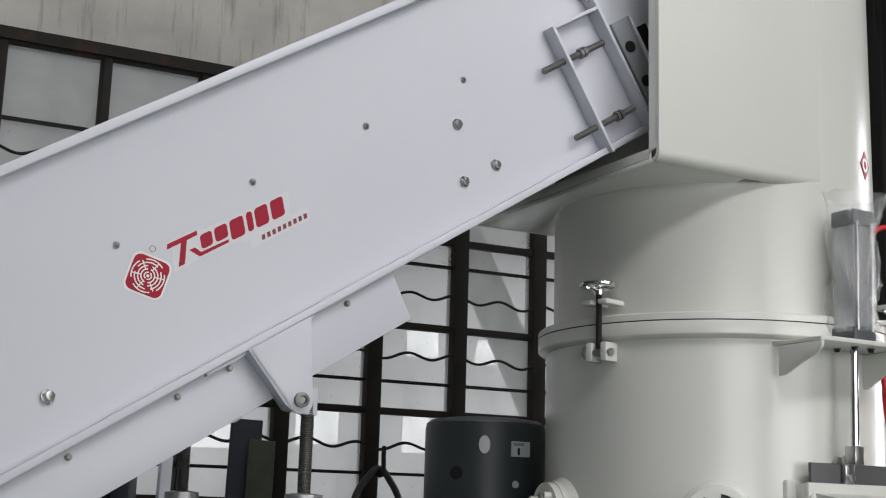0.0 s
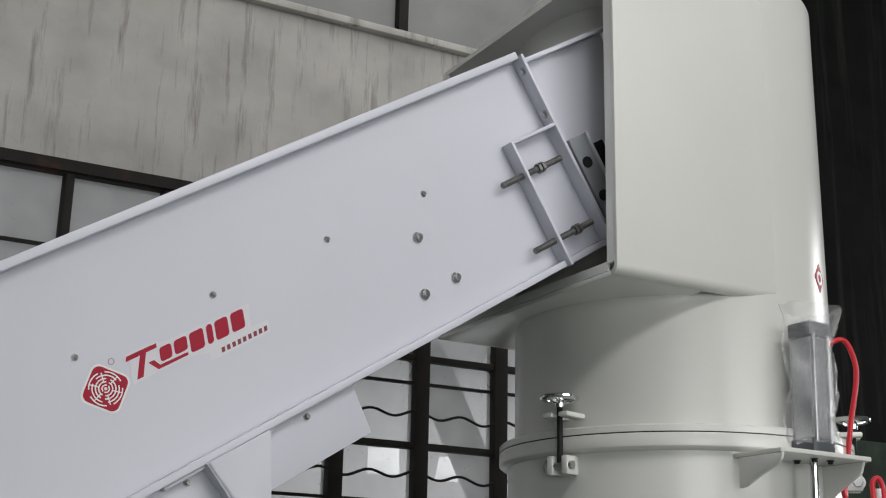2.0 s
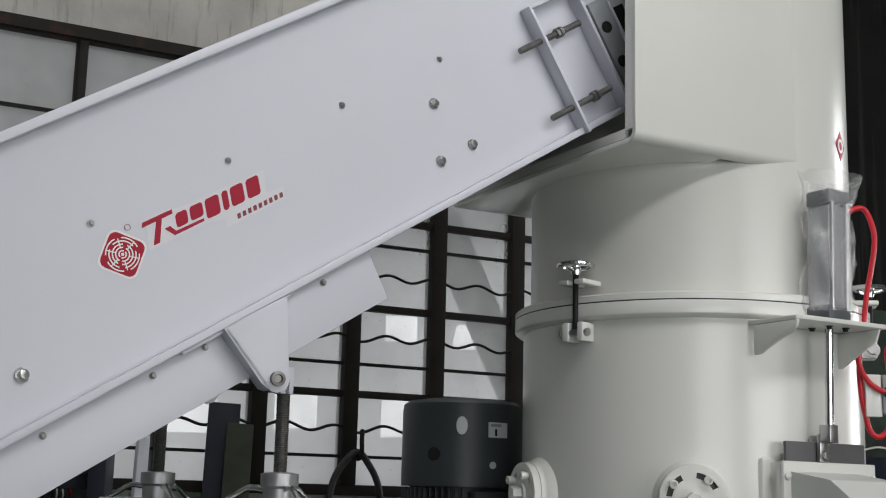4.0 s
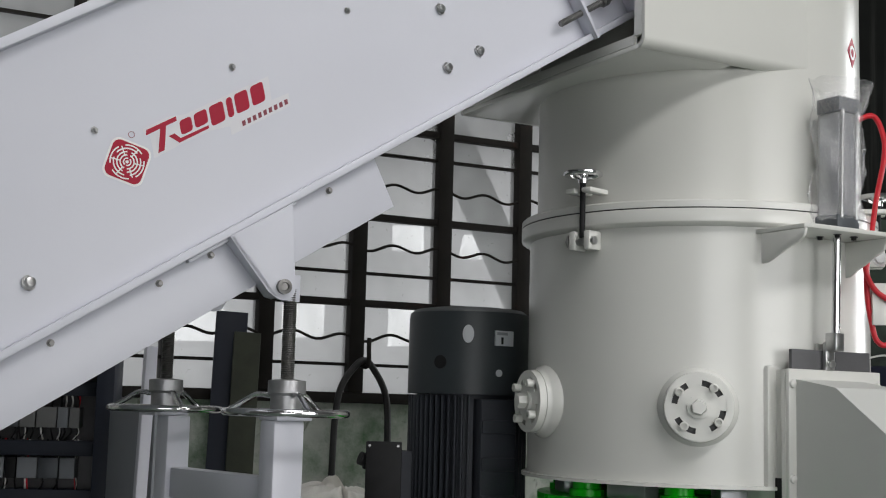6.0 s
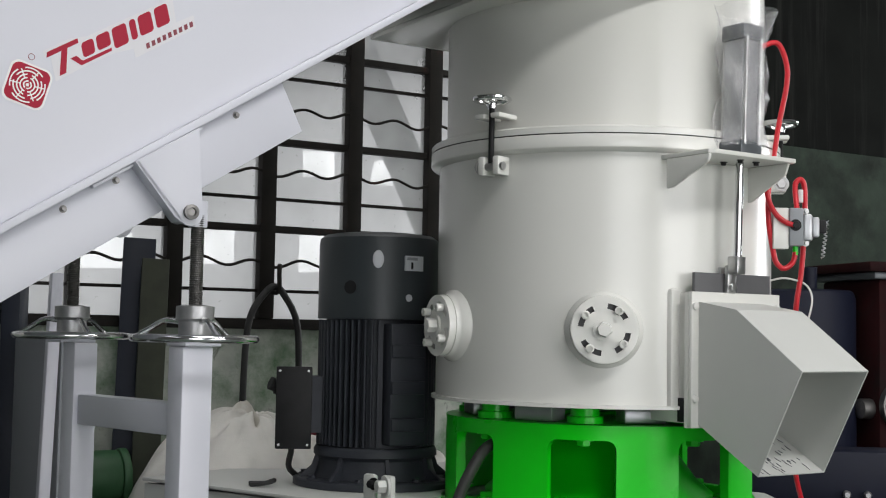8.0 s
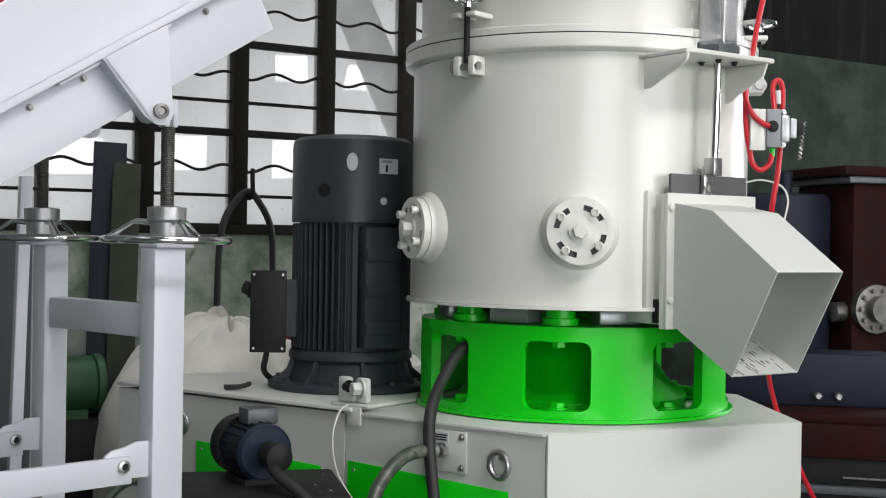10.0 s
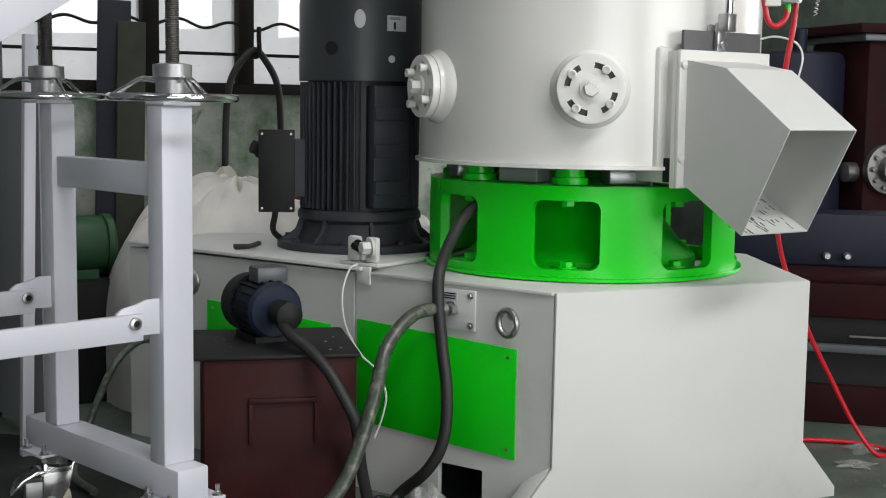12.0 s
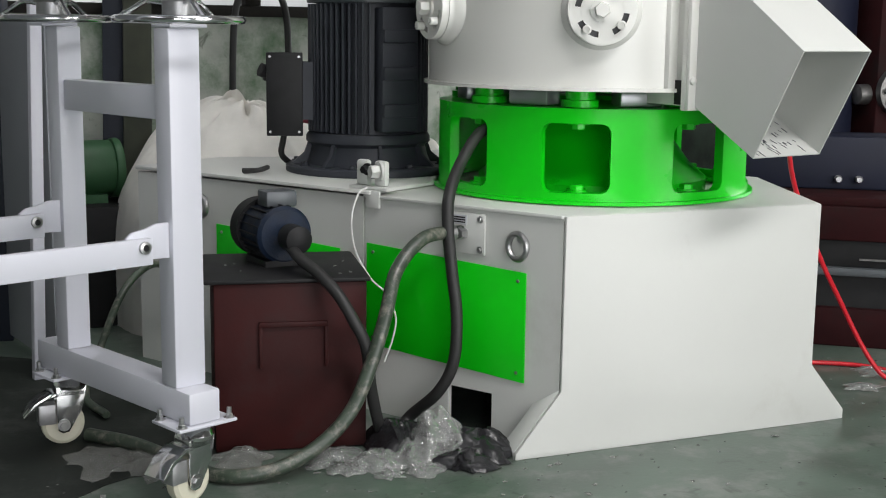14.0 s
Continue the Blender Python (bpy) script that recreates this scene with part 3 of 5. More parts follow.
R_O, R_I = 0.569, 0.535


def ring_wall():
    """A cylinder wall with eight rounded windows, outer and inner skin."""
    bm = B()
    za, zb, half, n = 0.786, 1.101, 22.5, 48
    h0, h1, hw, rr = 0.822, 1.052, 11.6, 0.030
    mid, hh = (h0 + h1) / 2, (h1 - h0) / 2
    hx = radians(hw) * R_O
    for k in range(8):
        c = -106.5 + 45 * k
        rows = []
        for j in range(n):
            t = 2 * math.pi * j / n
            cx, cz = math.cos(t), math.sin(t)
            q = 1 / max(abs(cx), abs(cz))
            ux, uz = cx * q, cz * q
            x, z = ux * hx, uz * hh
            dx, dz = abs(x) - (hx - rr), abs(z) - (hh - rr)
            if dx > 0 and dz > 0:
                d = math.hypot(dx, dz)
                x, z = math.copysign(hx - rr + dx / d * rr, x), math.copysign(hh - rr + dz / d * rr, z)
            ox, oz = ux * radians(half) * R_O, za + (zb - za) * (uz + 1) / 2
            quad = []
            for px, pz in ((ox, oz), (x, mid + z)):
                a_ = radians(c) + px / R_O
                for r in (R_O, R_I):
                    quad.append(bm.verts.new((r * math.cos(a_), r * math.sin(a_), pz)))
            rows.append(quad)
        for j in range(n):
            p, q = rows[j], rows[(j + 1) % n]
            bm.faces.new([p[0], q[0], q[2], p[2]])
            bm.faces.new([p[1], p[3], q[3], q[1]])
            bm.faces.new([p[2], q[2], q[3], p[3]])
            if abs(p[0].co.z - q[0].co.z) < 1e-6:
                bm.faces.new([p[0], p[1], q[1], q[0]])
    bmesh.ops.remove_doubles(bm, verts=bm.verts, dist=1e-4)
    return bm


part("hoop", ring_wall(), GREEN, ring, "bright green ring wall with eight rounded windows", smooth=40)
part("base_flange", lathe(B(), [(0.586, 0.7845), (0.586, 0.796), (0.50, 0.796), (0.50, 0.7845)], 96, closed=True), GREEN, ring)
part("top_flange", lathe(B(), [(0.534, 1.085), (0.534, 1.101), (0.30, 1.101), (0.30, 1.085)], 96, closed=True), GREEN, ring)
for k in range(8):
    c = -106.5 + 45 * k + 22.5
    for z, s in ((0.822, 1), (1.05, -1)):
        part("bolt", hex_bolt(B(), 0.024, 0.022, Matrix.Rotation(radians(c + 22.5), 4, "Z") @ pose(0.505, 0, z if s > 0 else 1.050, 0 if s > 0 else 180, 0, 0)), GREEN, ring)
    part("boss", lathe(B(), [(0, 1.103), (0.062, 1.103), (0.062, 1.125), (0.05, 1.128), (0.05, 1.165), (0, 1.165)], 24, Matrix.Rotation(radians(c + 22.5), 4, "Z") @ pose(0.47, 0, 0)), GREEN, ring)
part("gearbox_bell", lathe(B(), [(0.0, 0.784), (0.42, 0.784), (0.42, 0.83), (0.36, 0.88), (0.27, 1.0), (0.25, 1.09), (0.0, 1.09)], 48), GREEN, ring)
pad = None
for k in range(8):
    mm = Matrix.Rotation(radians(-106.5 + 45 * k + 24), 4, "Z")
    if pad is None:
        pad = part("shim_block", box(B(), 0.40, 0.50, -0.075, 0.075, 1.105, 1.155), ALU, ring, "pale grey steel shim block", bevel=0.008)
        pad.matrix_basis = mm
    else:
        again(pad, mm)

# ---- vessel ----
ves = thing("compactor_vessel", VM, "glossy cream white cylindrical compactor vessel on a green ring", "vessel")
R_L, R_U = 0.618, 0.592
SH = Matrix.Translation((0.008, 0, 0))  # shells shifted off the ring's axis to fit the camera's view
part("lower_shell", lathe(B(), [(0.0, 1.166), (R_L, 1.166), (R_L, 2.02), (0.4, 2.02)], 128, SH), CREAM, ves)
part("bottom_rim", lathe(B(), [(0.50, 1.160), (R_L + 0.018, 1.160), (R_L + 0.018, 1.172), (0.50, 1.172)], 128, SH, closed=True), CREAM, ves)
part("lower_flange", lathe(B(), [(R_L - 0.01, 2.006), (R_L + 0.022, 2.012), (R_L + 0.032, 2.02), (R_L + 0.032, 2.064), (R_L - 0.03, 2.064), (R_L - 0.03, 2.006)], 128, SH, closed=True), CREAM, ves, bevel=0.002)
part("flat_ring", lathe(B(), [(R_L + 0.026, 2.063), (R_L + 0.026, 2.069), (R_L - 0.03, 2.069), (R_L - 0.03, 2.063)], 128, SH, closed=True), RUBBER, ves, "thin dark gasket")
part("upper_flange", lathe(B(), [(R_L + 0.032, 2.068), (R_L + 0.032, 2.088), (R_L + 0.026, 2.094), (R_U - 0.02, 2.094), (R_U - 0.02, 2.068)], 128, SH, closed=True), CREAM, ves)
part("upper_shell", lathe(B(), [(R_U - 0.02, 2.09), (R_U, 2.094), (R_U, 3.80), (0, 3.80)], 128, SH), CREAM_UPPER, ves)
# square inlet hood; x back along the conveyor, y towards its near side
TH = radians(28)
HOOD = Matrix(((-math.cos(TH), math.sin(TH), 0, 0), (-math.sin(TH), -math.cos(TH), 0, 0), (0, 0, 1, 0), (0, 0, 0, 1)))
HW, X0, X1, ZB, ZT = 0.5965, 0.0, 0.682, 2.54, 3.69
arc = [(HW - 0.035 + 0.035 * math.cos(radians(a)), ZB + 0.035 + 0.035 * math.sin(radians(a))) for a in range(0, -91, -15)]
arc_in = [(HW - 0.035 + 0.017 * math.cos(radians(a)), ZB + 0.035 + 0.017 * math.sin(radians(a))) for a in range(-90, 1, 15)]
m = HOOD @ Matrix(((0, 0, 1, 0), (1, 0, 0, 0), (0, 1, 0, 0), (0, 0, 0, 1)))
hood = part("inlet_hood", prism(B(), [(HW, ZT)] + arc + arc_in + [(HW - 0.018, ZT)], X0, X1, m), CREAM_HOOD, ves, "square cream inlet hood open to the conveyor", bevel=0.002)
part("hood_wall", box(B(), X0, X1, -HW, -HW + 0.02, ZB, ZT, HOOD), CREAM, hood, bevel=0.006)
part("hood_floor", box(B(), 0.3, X1, -HW + 0.02, HW - 0.035, ZB, ZB + 0.018, HOOD), CREAM, hood, bevel=0.004)
part("hood_roof", box(B(), 0.0, X1, -HW + 0.02, HW - 0.02, ZT - 0.02, ZT, HOOD), CREAM, hood)
bm = B()
box(bm, X1 - 0.012, X1, HW - 0.055, HW - 0.018, ZB + 0.045, ZT - 0.02, HOOD)
box(bm, X1 - 0.012, X1, -HW + 0.02, -HW + 0.045, ZB + 0.018, ZT - 0.02, HOOD)
box(bm, X1 - 0.012, X1, -HW + 0.045, HW - 0.055, ZB + 0.018, ZB + 0.05, HOOD)
part("hood_rim", bm, CREAM, hood)

# ---- sight ports ----


def port(angle, z):
    m = Matrix.Rotation(radians(angle), 4, "Z") @ pose(R_L, 0, z, 0, 90, 0)
    p = part("port", lathe(B(), [(0, -0.03), (0.134, -0.03), (0.126, 0.0), (0.116, 0.010), (0.112, 0.018), (0.112, 0.030), (0.0, 0.030)], 48, m), CREAM, ves, "round cream bolted port flange")
    bm = B()
    lathe(bm, [(0.108, 0.030), (0.108, 0.056), (0.0865, 0.056), (0.0865, 0.030)], 48, m, closed=True)
    lathe(bm, [(0.068, 0.030), (0.068, 0.056), (0.0, 0.056), (0.0, 0.030)], 40, m)
    for k in range(4):
        lathe(bm, [(0.0885, 0.030), (0.0885, 0.056), (0.0655, 0.056), (0.0655, 0.030)], 10, m, 83 + 90 * k, 118 + 90 * k, True)
    part("port_plate", bm, CREAM, p)
    # grey slot floor stands in for the shade inside the slots
    part("flat_ring", lathe(B(), [(0.066, 0.0305), (0.088, 0.0305)], 40, m), GATE, p, "dark grey ring painting the shade in the slots")
    for k in range(4):
        a = radians(53 + 90 * k)
        part("bolt", lathe(B(), [(0, 0), (0.0145, 0), (0.0145, 0.026), (0.010, 0.028), (0.0085, 0.028), (0.0085, 0.018), (0, 0.018)], 16, m @ pose(0.077 * math.cos(a), 0.077 * math.sin(a), 0.056)), CREAM, p)
    part("bolt", hex_bolt(B(), 0.026, 0.040, m @ pose(0, 0, 0.056, 0, 0, 12), washer=True), CREAM, p)
    return p


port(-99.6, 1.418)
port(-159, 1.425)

# ---- swing clamp with a hand knob ----


def clamp(angle):
    m = Matrix.Rotation(radians(angle), 4, "Z") @ pose(R_L + 0.03, 0, 0)
    p = part("clamp", box(B(), -0.035, 0.03, -0.045, -0.018, 1.935, 2.000, m), CREAM, ves, "swing bolt clamp with a chrome hand knob", bevel=0.006)
    part("clamp_lug", box(B(), -0.035, 0.03, 0.018, 0.045, 1.935, 2.000, m), CREAM, p, bevel=0.006)
    part("eye_bolt", cyl(B(), 0.010, 1.955, 2.175, m @ pose(0.012, 0, 0)), BLACK, p)
    part("pin", cyl(B(), 0.014, -0.055, 0.055, m @ pose(0.012, 0, 1.965, 90, 0, 0)), ZINC, p)
    part("bolt", hex_bolt(B(), 0.019, 0.016, m @ pose(0.012, -0.045, 1.965, 90, 0, 0)), ZINC, p)
    part("fork", box(B(), -0.06, 0.04, -0.055, -0.014, 2.128, 2.146, m), CREAM, p, bevel=0.006)
    part("fork", box(B(), -0.06, 0.04, 0.014, 0.055, 2.128, 2.146, m), CREAM, p, bevel=0.006)
    k = m @ pose(0.012, 0, 2.185)
    knob = part("hand_knob", tube(B(), ring_pts(k @ pose(0, 0, 0.010), 0.058), 0.0095, 10, loop=True), CHROME, p, "chrome hand knob")
    for j in range(3):
        part("spoke", tube(B(), [k @ Vector((0.01, 0, -0.005)), k @ Vector((0.035, 0, -0.002)), k @ Vector((0.055, 0, 0.008))], 0.007, 8, m=k @ Matrix.Rotation(j * 2.094, 4, "Z") @ k.inverted()), CHROME, knob)
    part("hub", lathe(B(), [(0, -0.022), (0.016, -0.022), (0.020, 0.0), (0.016, 0.012), (0, 0.014)], 16, k), CHROME, knob)
    return p


clamp(-135.2)
clamp(-13)

# ---- discharge chute; x out of the vessel, y across, z up ----
CH = pose(0, 0, 0, 0, 0, -60)
part("chute_pad", box(B(), 0.45, 0.602, -0.212, 0.230, 1.158, 1.560, CH), CREAM, ves, "flat cream pad around the discharge housing", bevel=0.014)
# black strip painted in for the shade of a narrow gap
part("gap_shade", box(B(), 0.600, 0.640, -0.182, -0.1765, 1.122, 1.20, CH), BLACK, ves)
chute = part("discharge_housing", box(B(), 0.40, 0.645, -0.176, 0.220, 1.118, 1.545, CH), CREAM, ves, "square cream discharge housing with a slide gate and spout", bevel=0.004)
part("flange_plate", box(B(), 0.662, 0.678, -0.196, 0.222, 1.105, 1.548, CH), CREAM, chute, bevel=0.004)
part("gate_guide", box(B(), 0.645, 0.662, -0.196, -0.170, 1.105, 1.545, CH), CREAM, chute)
part("gate_guide", box(B(), 0.645, 0.662, 0.199, 0.222, 1.105, 1.545, CH), CREAM, chute)
part("slide_gate", box(B(), 0.647, 0.660, -0.165, 0.193, 1.12, 1.612, CH), GATE, chute, "dark grey steel slide gate", bevel=0.002)
for y in (-0.181, 0.205):
    for z in (1.20, 1.50):
        part("bolt", lathe(B(), [(0, 0), (0.014, 0), (0.012, 0.007), (0.006, 0.010), (0, 0.010)], 14, CH @ pose(0.678, y, z, 0, 90, 0)), CREAM, chute)
# bent spout: two side sheets, top, bottom and back
T0, T1, T2 = (0.678, 1.515), (0.842, 1.488), (1.104, 1.303)
B0, B1, B2 = (0.678, 1.135), (0.678, 1.118), (0.932, 0.974)
Y0, Y1 = -0.165, 0.142
SP = CH @ Matrix(((1, 0, 0, 0), (0, 0, 1, 0), (0, 1, 0, 0), (0, 0, 0, 1)))
spout = part("spout", prism(B(), [T0, T1, T2, B2, B1, B0], Y0, Y0 + 0.004, SP), CREAM_DULL, chute, "bent rectangular cream sheet metal spout", smooth=0)
part("spout_side", prism(B(), [T0, T1, T2, B2, B1, B0], Y1 - 0.004, Y1, SP), CREAM_DULL, spout, smooth=0)


def sheet_between(p, q, t=0.004):
    d = Vector((q[0] - p[0], q[1] - p[1]))
    nrm = Vector((-d.y, d.x)).normalized() * t
    return prism(B(), [p, q, (q[0] + nrm.x, q[1] + nrm.y), (p[0] + nrm.x, p[1] + nrm.y)], Y0 + 0.004, Y1 - 0.004, SP)


part("spout_top", sheet_between(T0, T1, -0.004), CREAM_DULL, spout, smooth=0)
part("spout_top", sheet_between(T1, T2, -0.004), CREAM_DULL, spout, smooth=0)
part("spout_bottom", sheet_between(B1, B2, 0.004), CREAM_DULL, spout, smooth=0)
random.seed(9)
bm = B()
for k in range(46):
    t = 0.40 + 0.58 * random.random() ** 0.7
    y = Y0 + 0.02 + random.random() * 0.26
    x, z = B1[0] + (B2[0] - B1[0]) * t, B1[1] + (B2[1] - B1[1]) * t + 0.0052
    box(bm, -0.004 - 0.014 * random.random(), 0.008, -0.001 - 0.002 * random.random(), 0.0015, 0, 0.0015, CH @ pose(x, y, z, 0, 29.5, random.uniform(10, 60)))
part("scrape_marks", bm, DARK_ALU, spout, "dark scrape marks", smooth=0, kind="stuff")

# pneumatic gate cylinder on its shelf
shelf = part("cylinder_shelf", prism(B(), [(0.50, -0.235), (0.50, 0.25), (0.70, 0.20), (0.80, 0.162), (0.80, -0.215), (0.785, -0.235)], 1.985, 2.000, CH), CREAM, ves, "cream bracket shelf carrying the gate cylinder", bevel=0.003)
part("gusset", prism(B(), [(0.596, 1.886), (0.625, 1.888), (0.70, 1.922), (0.76, 1.944), (0.785, 1.962), (0.792, 1.985), (0.596, 1.985)], -0.235, -0.223, SP), CREAM, shelf, bevel=0.004)
part("gusset", prism(B(), [(0.52, 1.862), (0.62, 1.866), (0.77, 1.946), (0.785, 1.985), (0.52, 1.985)], 0.140, 0.152, SP), CREAM, shelf, bevel=0.004)
GC = CH @ pose(0.70, -0.012, 1.58) @ pose(0, 0, 0, -1.8, 0, 0) @ pose(0, 0, -1.58) @ Matrix.Diagonal((1.1, 1.1, 1, 1))  # leans a little
gcyl = part("gate_cylinder", box(B(), -0.040, 0.040, -0.040, 0.040, 2.050, 2.395, GC), ALU, ves, "aluminium pneumatic cylinder wrapped in clear film", bevel=0.010)
part("end_cap", box(B(), -0.046, 0.046, -0.046, 0.046, 2.000, 2.052, GC), DARK_ALU, gcyl, bevel=0.006)
part("end_cap", box(B(), -0.046, 0.046, -0.046, 0.046, 2.393, 2.445, GC), DARK_ALU, gcyl, bevel=0.006)
for a in (-1, 1):
    for b in (-1, 1):
        part("tie_rod", cyl(B(), 0.0065, 2.04, 2.40, GC @ pose(0.043 * a, 0.030 * b, 0), 10), ZINC, gcyl)
        part("nut", hex_bolt(B(), 0.008, 0.012, GC @ pose(0.034 * a, 0.034 * b, 1.985, 180, 0, 0)), BLACK, gcyl)
part("piston_rod", cyl(B(), 0.0125, 1.66, 2.0, GC, 20), CHROME, gcyl, "chromed piston rod")
cl = part("clevis", box(B(), -0.024, 0.018, -0.018, 0.018, 1.61, 1.668, GC), ZINC, gcyl, bevel=0.003)
part("clevis_cheek", box(B(), -0.064, -0.050, -0.020, 0.020, 1.545, 1.635, GC), ZINC, cl, bevel=0.006)
part("clevis_cheek", box(B(), -0.034, -0.018, -0.020, 0.020, 1.545, 1.64, GC), ZINC, cl, bevel=0.006)
part("bolt", hex_bolt(B(), 0.013, 0.012, GC @ pose(-0.020, 0, 1.568, 0, 90, 0), dome=True), ZINC, cl)
random.seed(2)
bm = B()
prof = []
for i in range(15):
    z = 2.03 + 0.47 * i / 14
    ringv = []
    for k in range(28):
        a = 2 * math.pi * k / 28
        r = 0.068 + 0.012 * math.sin(3 * a + i * 0.9) + random.uniform(-0.006, 0.006) + (0.02 * (i - 11) / 3 if i > 11 else 0)
        ringv.append(bm.verts.new(GC @ Vector((r * math.cos(a), r * 1.05 * math.sin(a), z + random.uniform(-0.008, 0.008)))))
    prof.append(ringv)
for p_, q_ in zip(prof, prof[1:]):
    for k in range(28):
        bm.faces.new([p_[k], p_[(k + 1) % 28], q_[(k + 1) % 28], q_[k]])
wrap = part("film_wrap", bm, FILM, gcyl, "loose clear plastic film wrap", smooth=60)
wrap.visible_shadow = False

# small sticker near the vessel's edge
bm = B()
m = VM @ SH @ Matrix.Rotation(radians(-35), 4, "Z") @ pose(R_U + 0.0005, 0, 2.68, 90, 0, 90)
small = thing("sticker", m, "small faded crimson diamond sticker on the vessel", "sticker")
part("diamond", prism(B(), [(0, -0.055), (0.045, 0), (0, 0.055), (-0.045, 0)], -0.004, 0.001), LOGO_RED, small, smooth=0)
part("centre_ring", lathe(B(), [(0.016, 0.001), (0.016, 0.002), (0.026, 0.002), (0.026, 0.001)], 24, closed=True), LOGO_WHITE, small, smooth=0)

# ---- conveyor; x up along the slope, y away from the near side, z square to the slope ----
SA = math.atan(0.625)
ca, sa, ct, st = math.cos(SA), math.sin(SA), math.cos(TH), math.sin(TH)
CONV = Matrix(((ct * ca, -st, -ct * sa, -0.419), (st * ca, ct, -st * sa, 3.66), (sa, 0, ca, 1.981), (0, 0, 0, 1)))
conv = thing("belt_conveyor", CONV, "cool white sheet metal inclined belt conveyor with a red sticker", "conveyor")
XE, CW = 1.80, 0.73
part("side_plate", box(B(), -2.3, XE, 0, 0.005, 0.002, 0.700), WHITE, conv, "smooth cool white side sheet")
part("top_lip", box(B(), -2.3, 1.374, -0.045, 0.005, 0.700, 0.727), WHITE, conv, bevel=0.004)
part("top_lip", box(B(), 1.386, XE, -0.045, 0.005, 0.678, 0.691), WHITE, conv, bevel=0.003)
part("bottom_lip", box(B(), -2.3, 1.374, -0.038, 0.005, -0.002, 0.020), WHITE, conv, bevel=0.003)
part("side_plate", box(B(), -2.3, XE, CW - 0.005, CW, 0.0, 0.705), WHITE, conv)
part("belt_pan", box(B(), -2.3, XE - 0.15, 0.005, CW - 0.005, 0.03, 0.04), SHEET, conv, "grey steel pan under the belt")
part("belt", box(B(), -2.3, XE - 0.1, 0.02, CW - 0.02, 0.10, 0.108), RUBBER, conv, "dark rubber belt")
part("drum", cyl(B(), 0.10, 0.02, CW - 0.02, pose(XE - 0.12, 0, 0.18, -90, 0, 0), 32), STEEL, conv)
for y in (0.004, CW - 0.009):
    part("skirt", prism(B(), [(-2.3, -0.158), (0.266, -0.158), (0.280, 0.0), (-2.3, 0.0)], -y - 0.005, -y, pose(0, 0, 0, 90, 0, 0)), WHITE, conv, "white return skirt sheet", bevel=0.001)
part("skirt_floor", box(B(), -2.3, 0.26, 0.010, CW - 0.01, -0.156, -0.150), WHITE, conv)
part("clamp_strip", box(B(), -0.38, -0.02, -0.026, 0.002, -0.012, -0.0025), WHITE, conv, bevel=0.002)
for u, v, r in ((0.807, 0.421, 0.0075), (0.419, 0.419, 0.0075), (0.007, 0.413, 0.0075), (-0.43, 0.417, 0.0075), (0.714, 0.303, 0.0125), (0.776, 0.134, 0.0125), (0.644, 0.133, 0.0125), (-0.775, 0.139, 0.0145), (-0.87, 0.42, 0.0075)):
    part("bolt", hex_bolt(B(), r, r * 1.1, pose(u, 0, v, 90, 0, 20), dome=r > 0.01), ZINC, conv)
for u in (-0.473, -0.307, -0.061, 0.100, -0.8):
    part("bolt", hex_bolt(B(), 0.007, 0.014, pose(u, 0.004, -0.024, 90, 0, 0), washer=True), STEEL, conv)
# take-up end: ribs, box frame, threaded rods, bearing block
part("rib", box(B(), 1.374, 1.386, -0.060, 0.0, 0.0, 0.709), WHITE, conv, bevel=0.002)
part("rib", box(B(), 1.171, 1.182, -0.060, 0.0, -0.004, 0.452), WHITE, conv, bevel=0.002)
part("rib", box(B(), 1.182, 1.374, -0.060, 0.0, 0.440, 0.452), WHITE, conv, bevel=0.002)
for v in (0.655, 0.490):
    part("bolt", hex_bolt(B(), 0.011, 0.010, pose(1.374, -0.034, v, 0, -90, 0), dome=True), ZINC, conv)
for v, n0 in ((0.333, 1.238), (0.092, 1.262)):
    prof = [(0.0, 1.076)]
    for k in range(46):
        prof += [(0.0092, 1.076 + k * 0.006), (0.0112, 1.079 + k * 0.006)]
    prof += [(0.0, 1.356)]
    rod = part("tension_rod", lathe(B(), prof, 12, pose(0, -0.036, v, 0, 90, 0)), STEEL, conv, "dark threaded tension rod")
    for u in (n0, n0 + 0.017):
        part("nut", hex_bolt(B(), 0.018, 0.014, pose(u, -0.036, v, 0, 90, 0), washer=False), STEEL, rod)
blk = part("bearing_block", box(B(), 1.400, 1.478, -0.055, 0.0, 0.06, 0.376), GREY_CAB, conv, "grey take-up bearing block", bevel=0.004)
part("block_edge", box(B(), 1.478, 1.488, -0.062, 0.0, 0.06, 0.378), WHITE, blk, bevel=0.002)
for v in (0.153, 0.28):
    # black disc painted on for the darkness of a hole
    part("hole_disc", cyl(B(), 0.020, 0, 0.004, pose(1.432, -0.055, v, 90, 0, 0), 18), BLACK, blk)
part("bearing_face", box(B(), 1.488, 1.56, -0.03, 0.0, 0.06, 0.33), BLACK, blk)


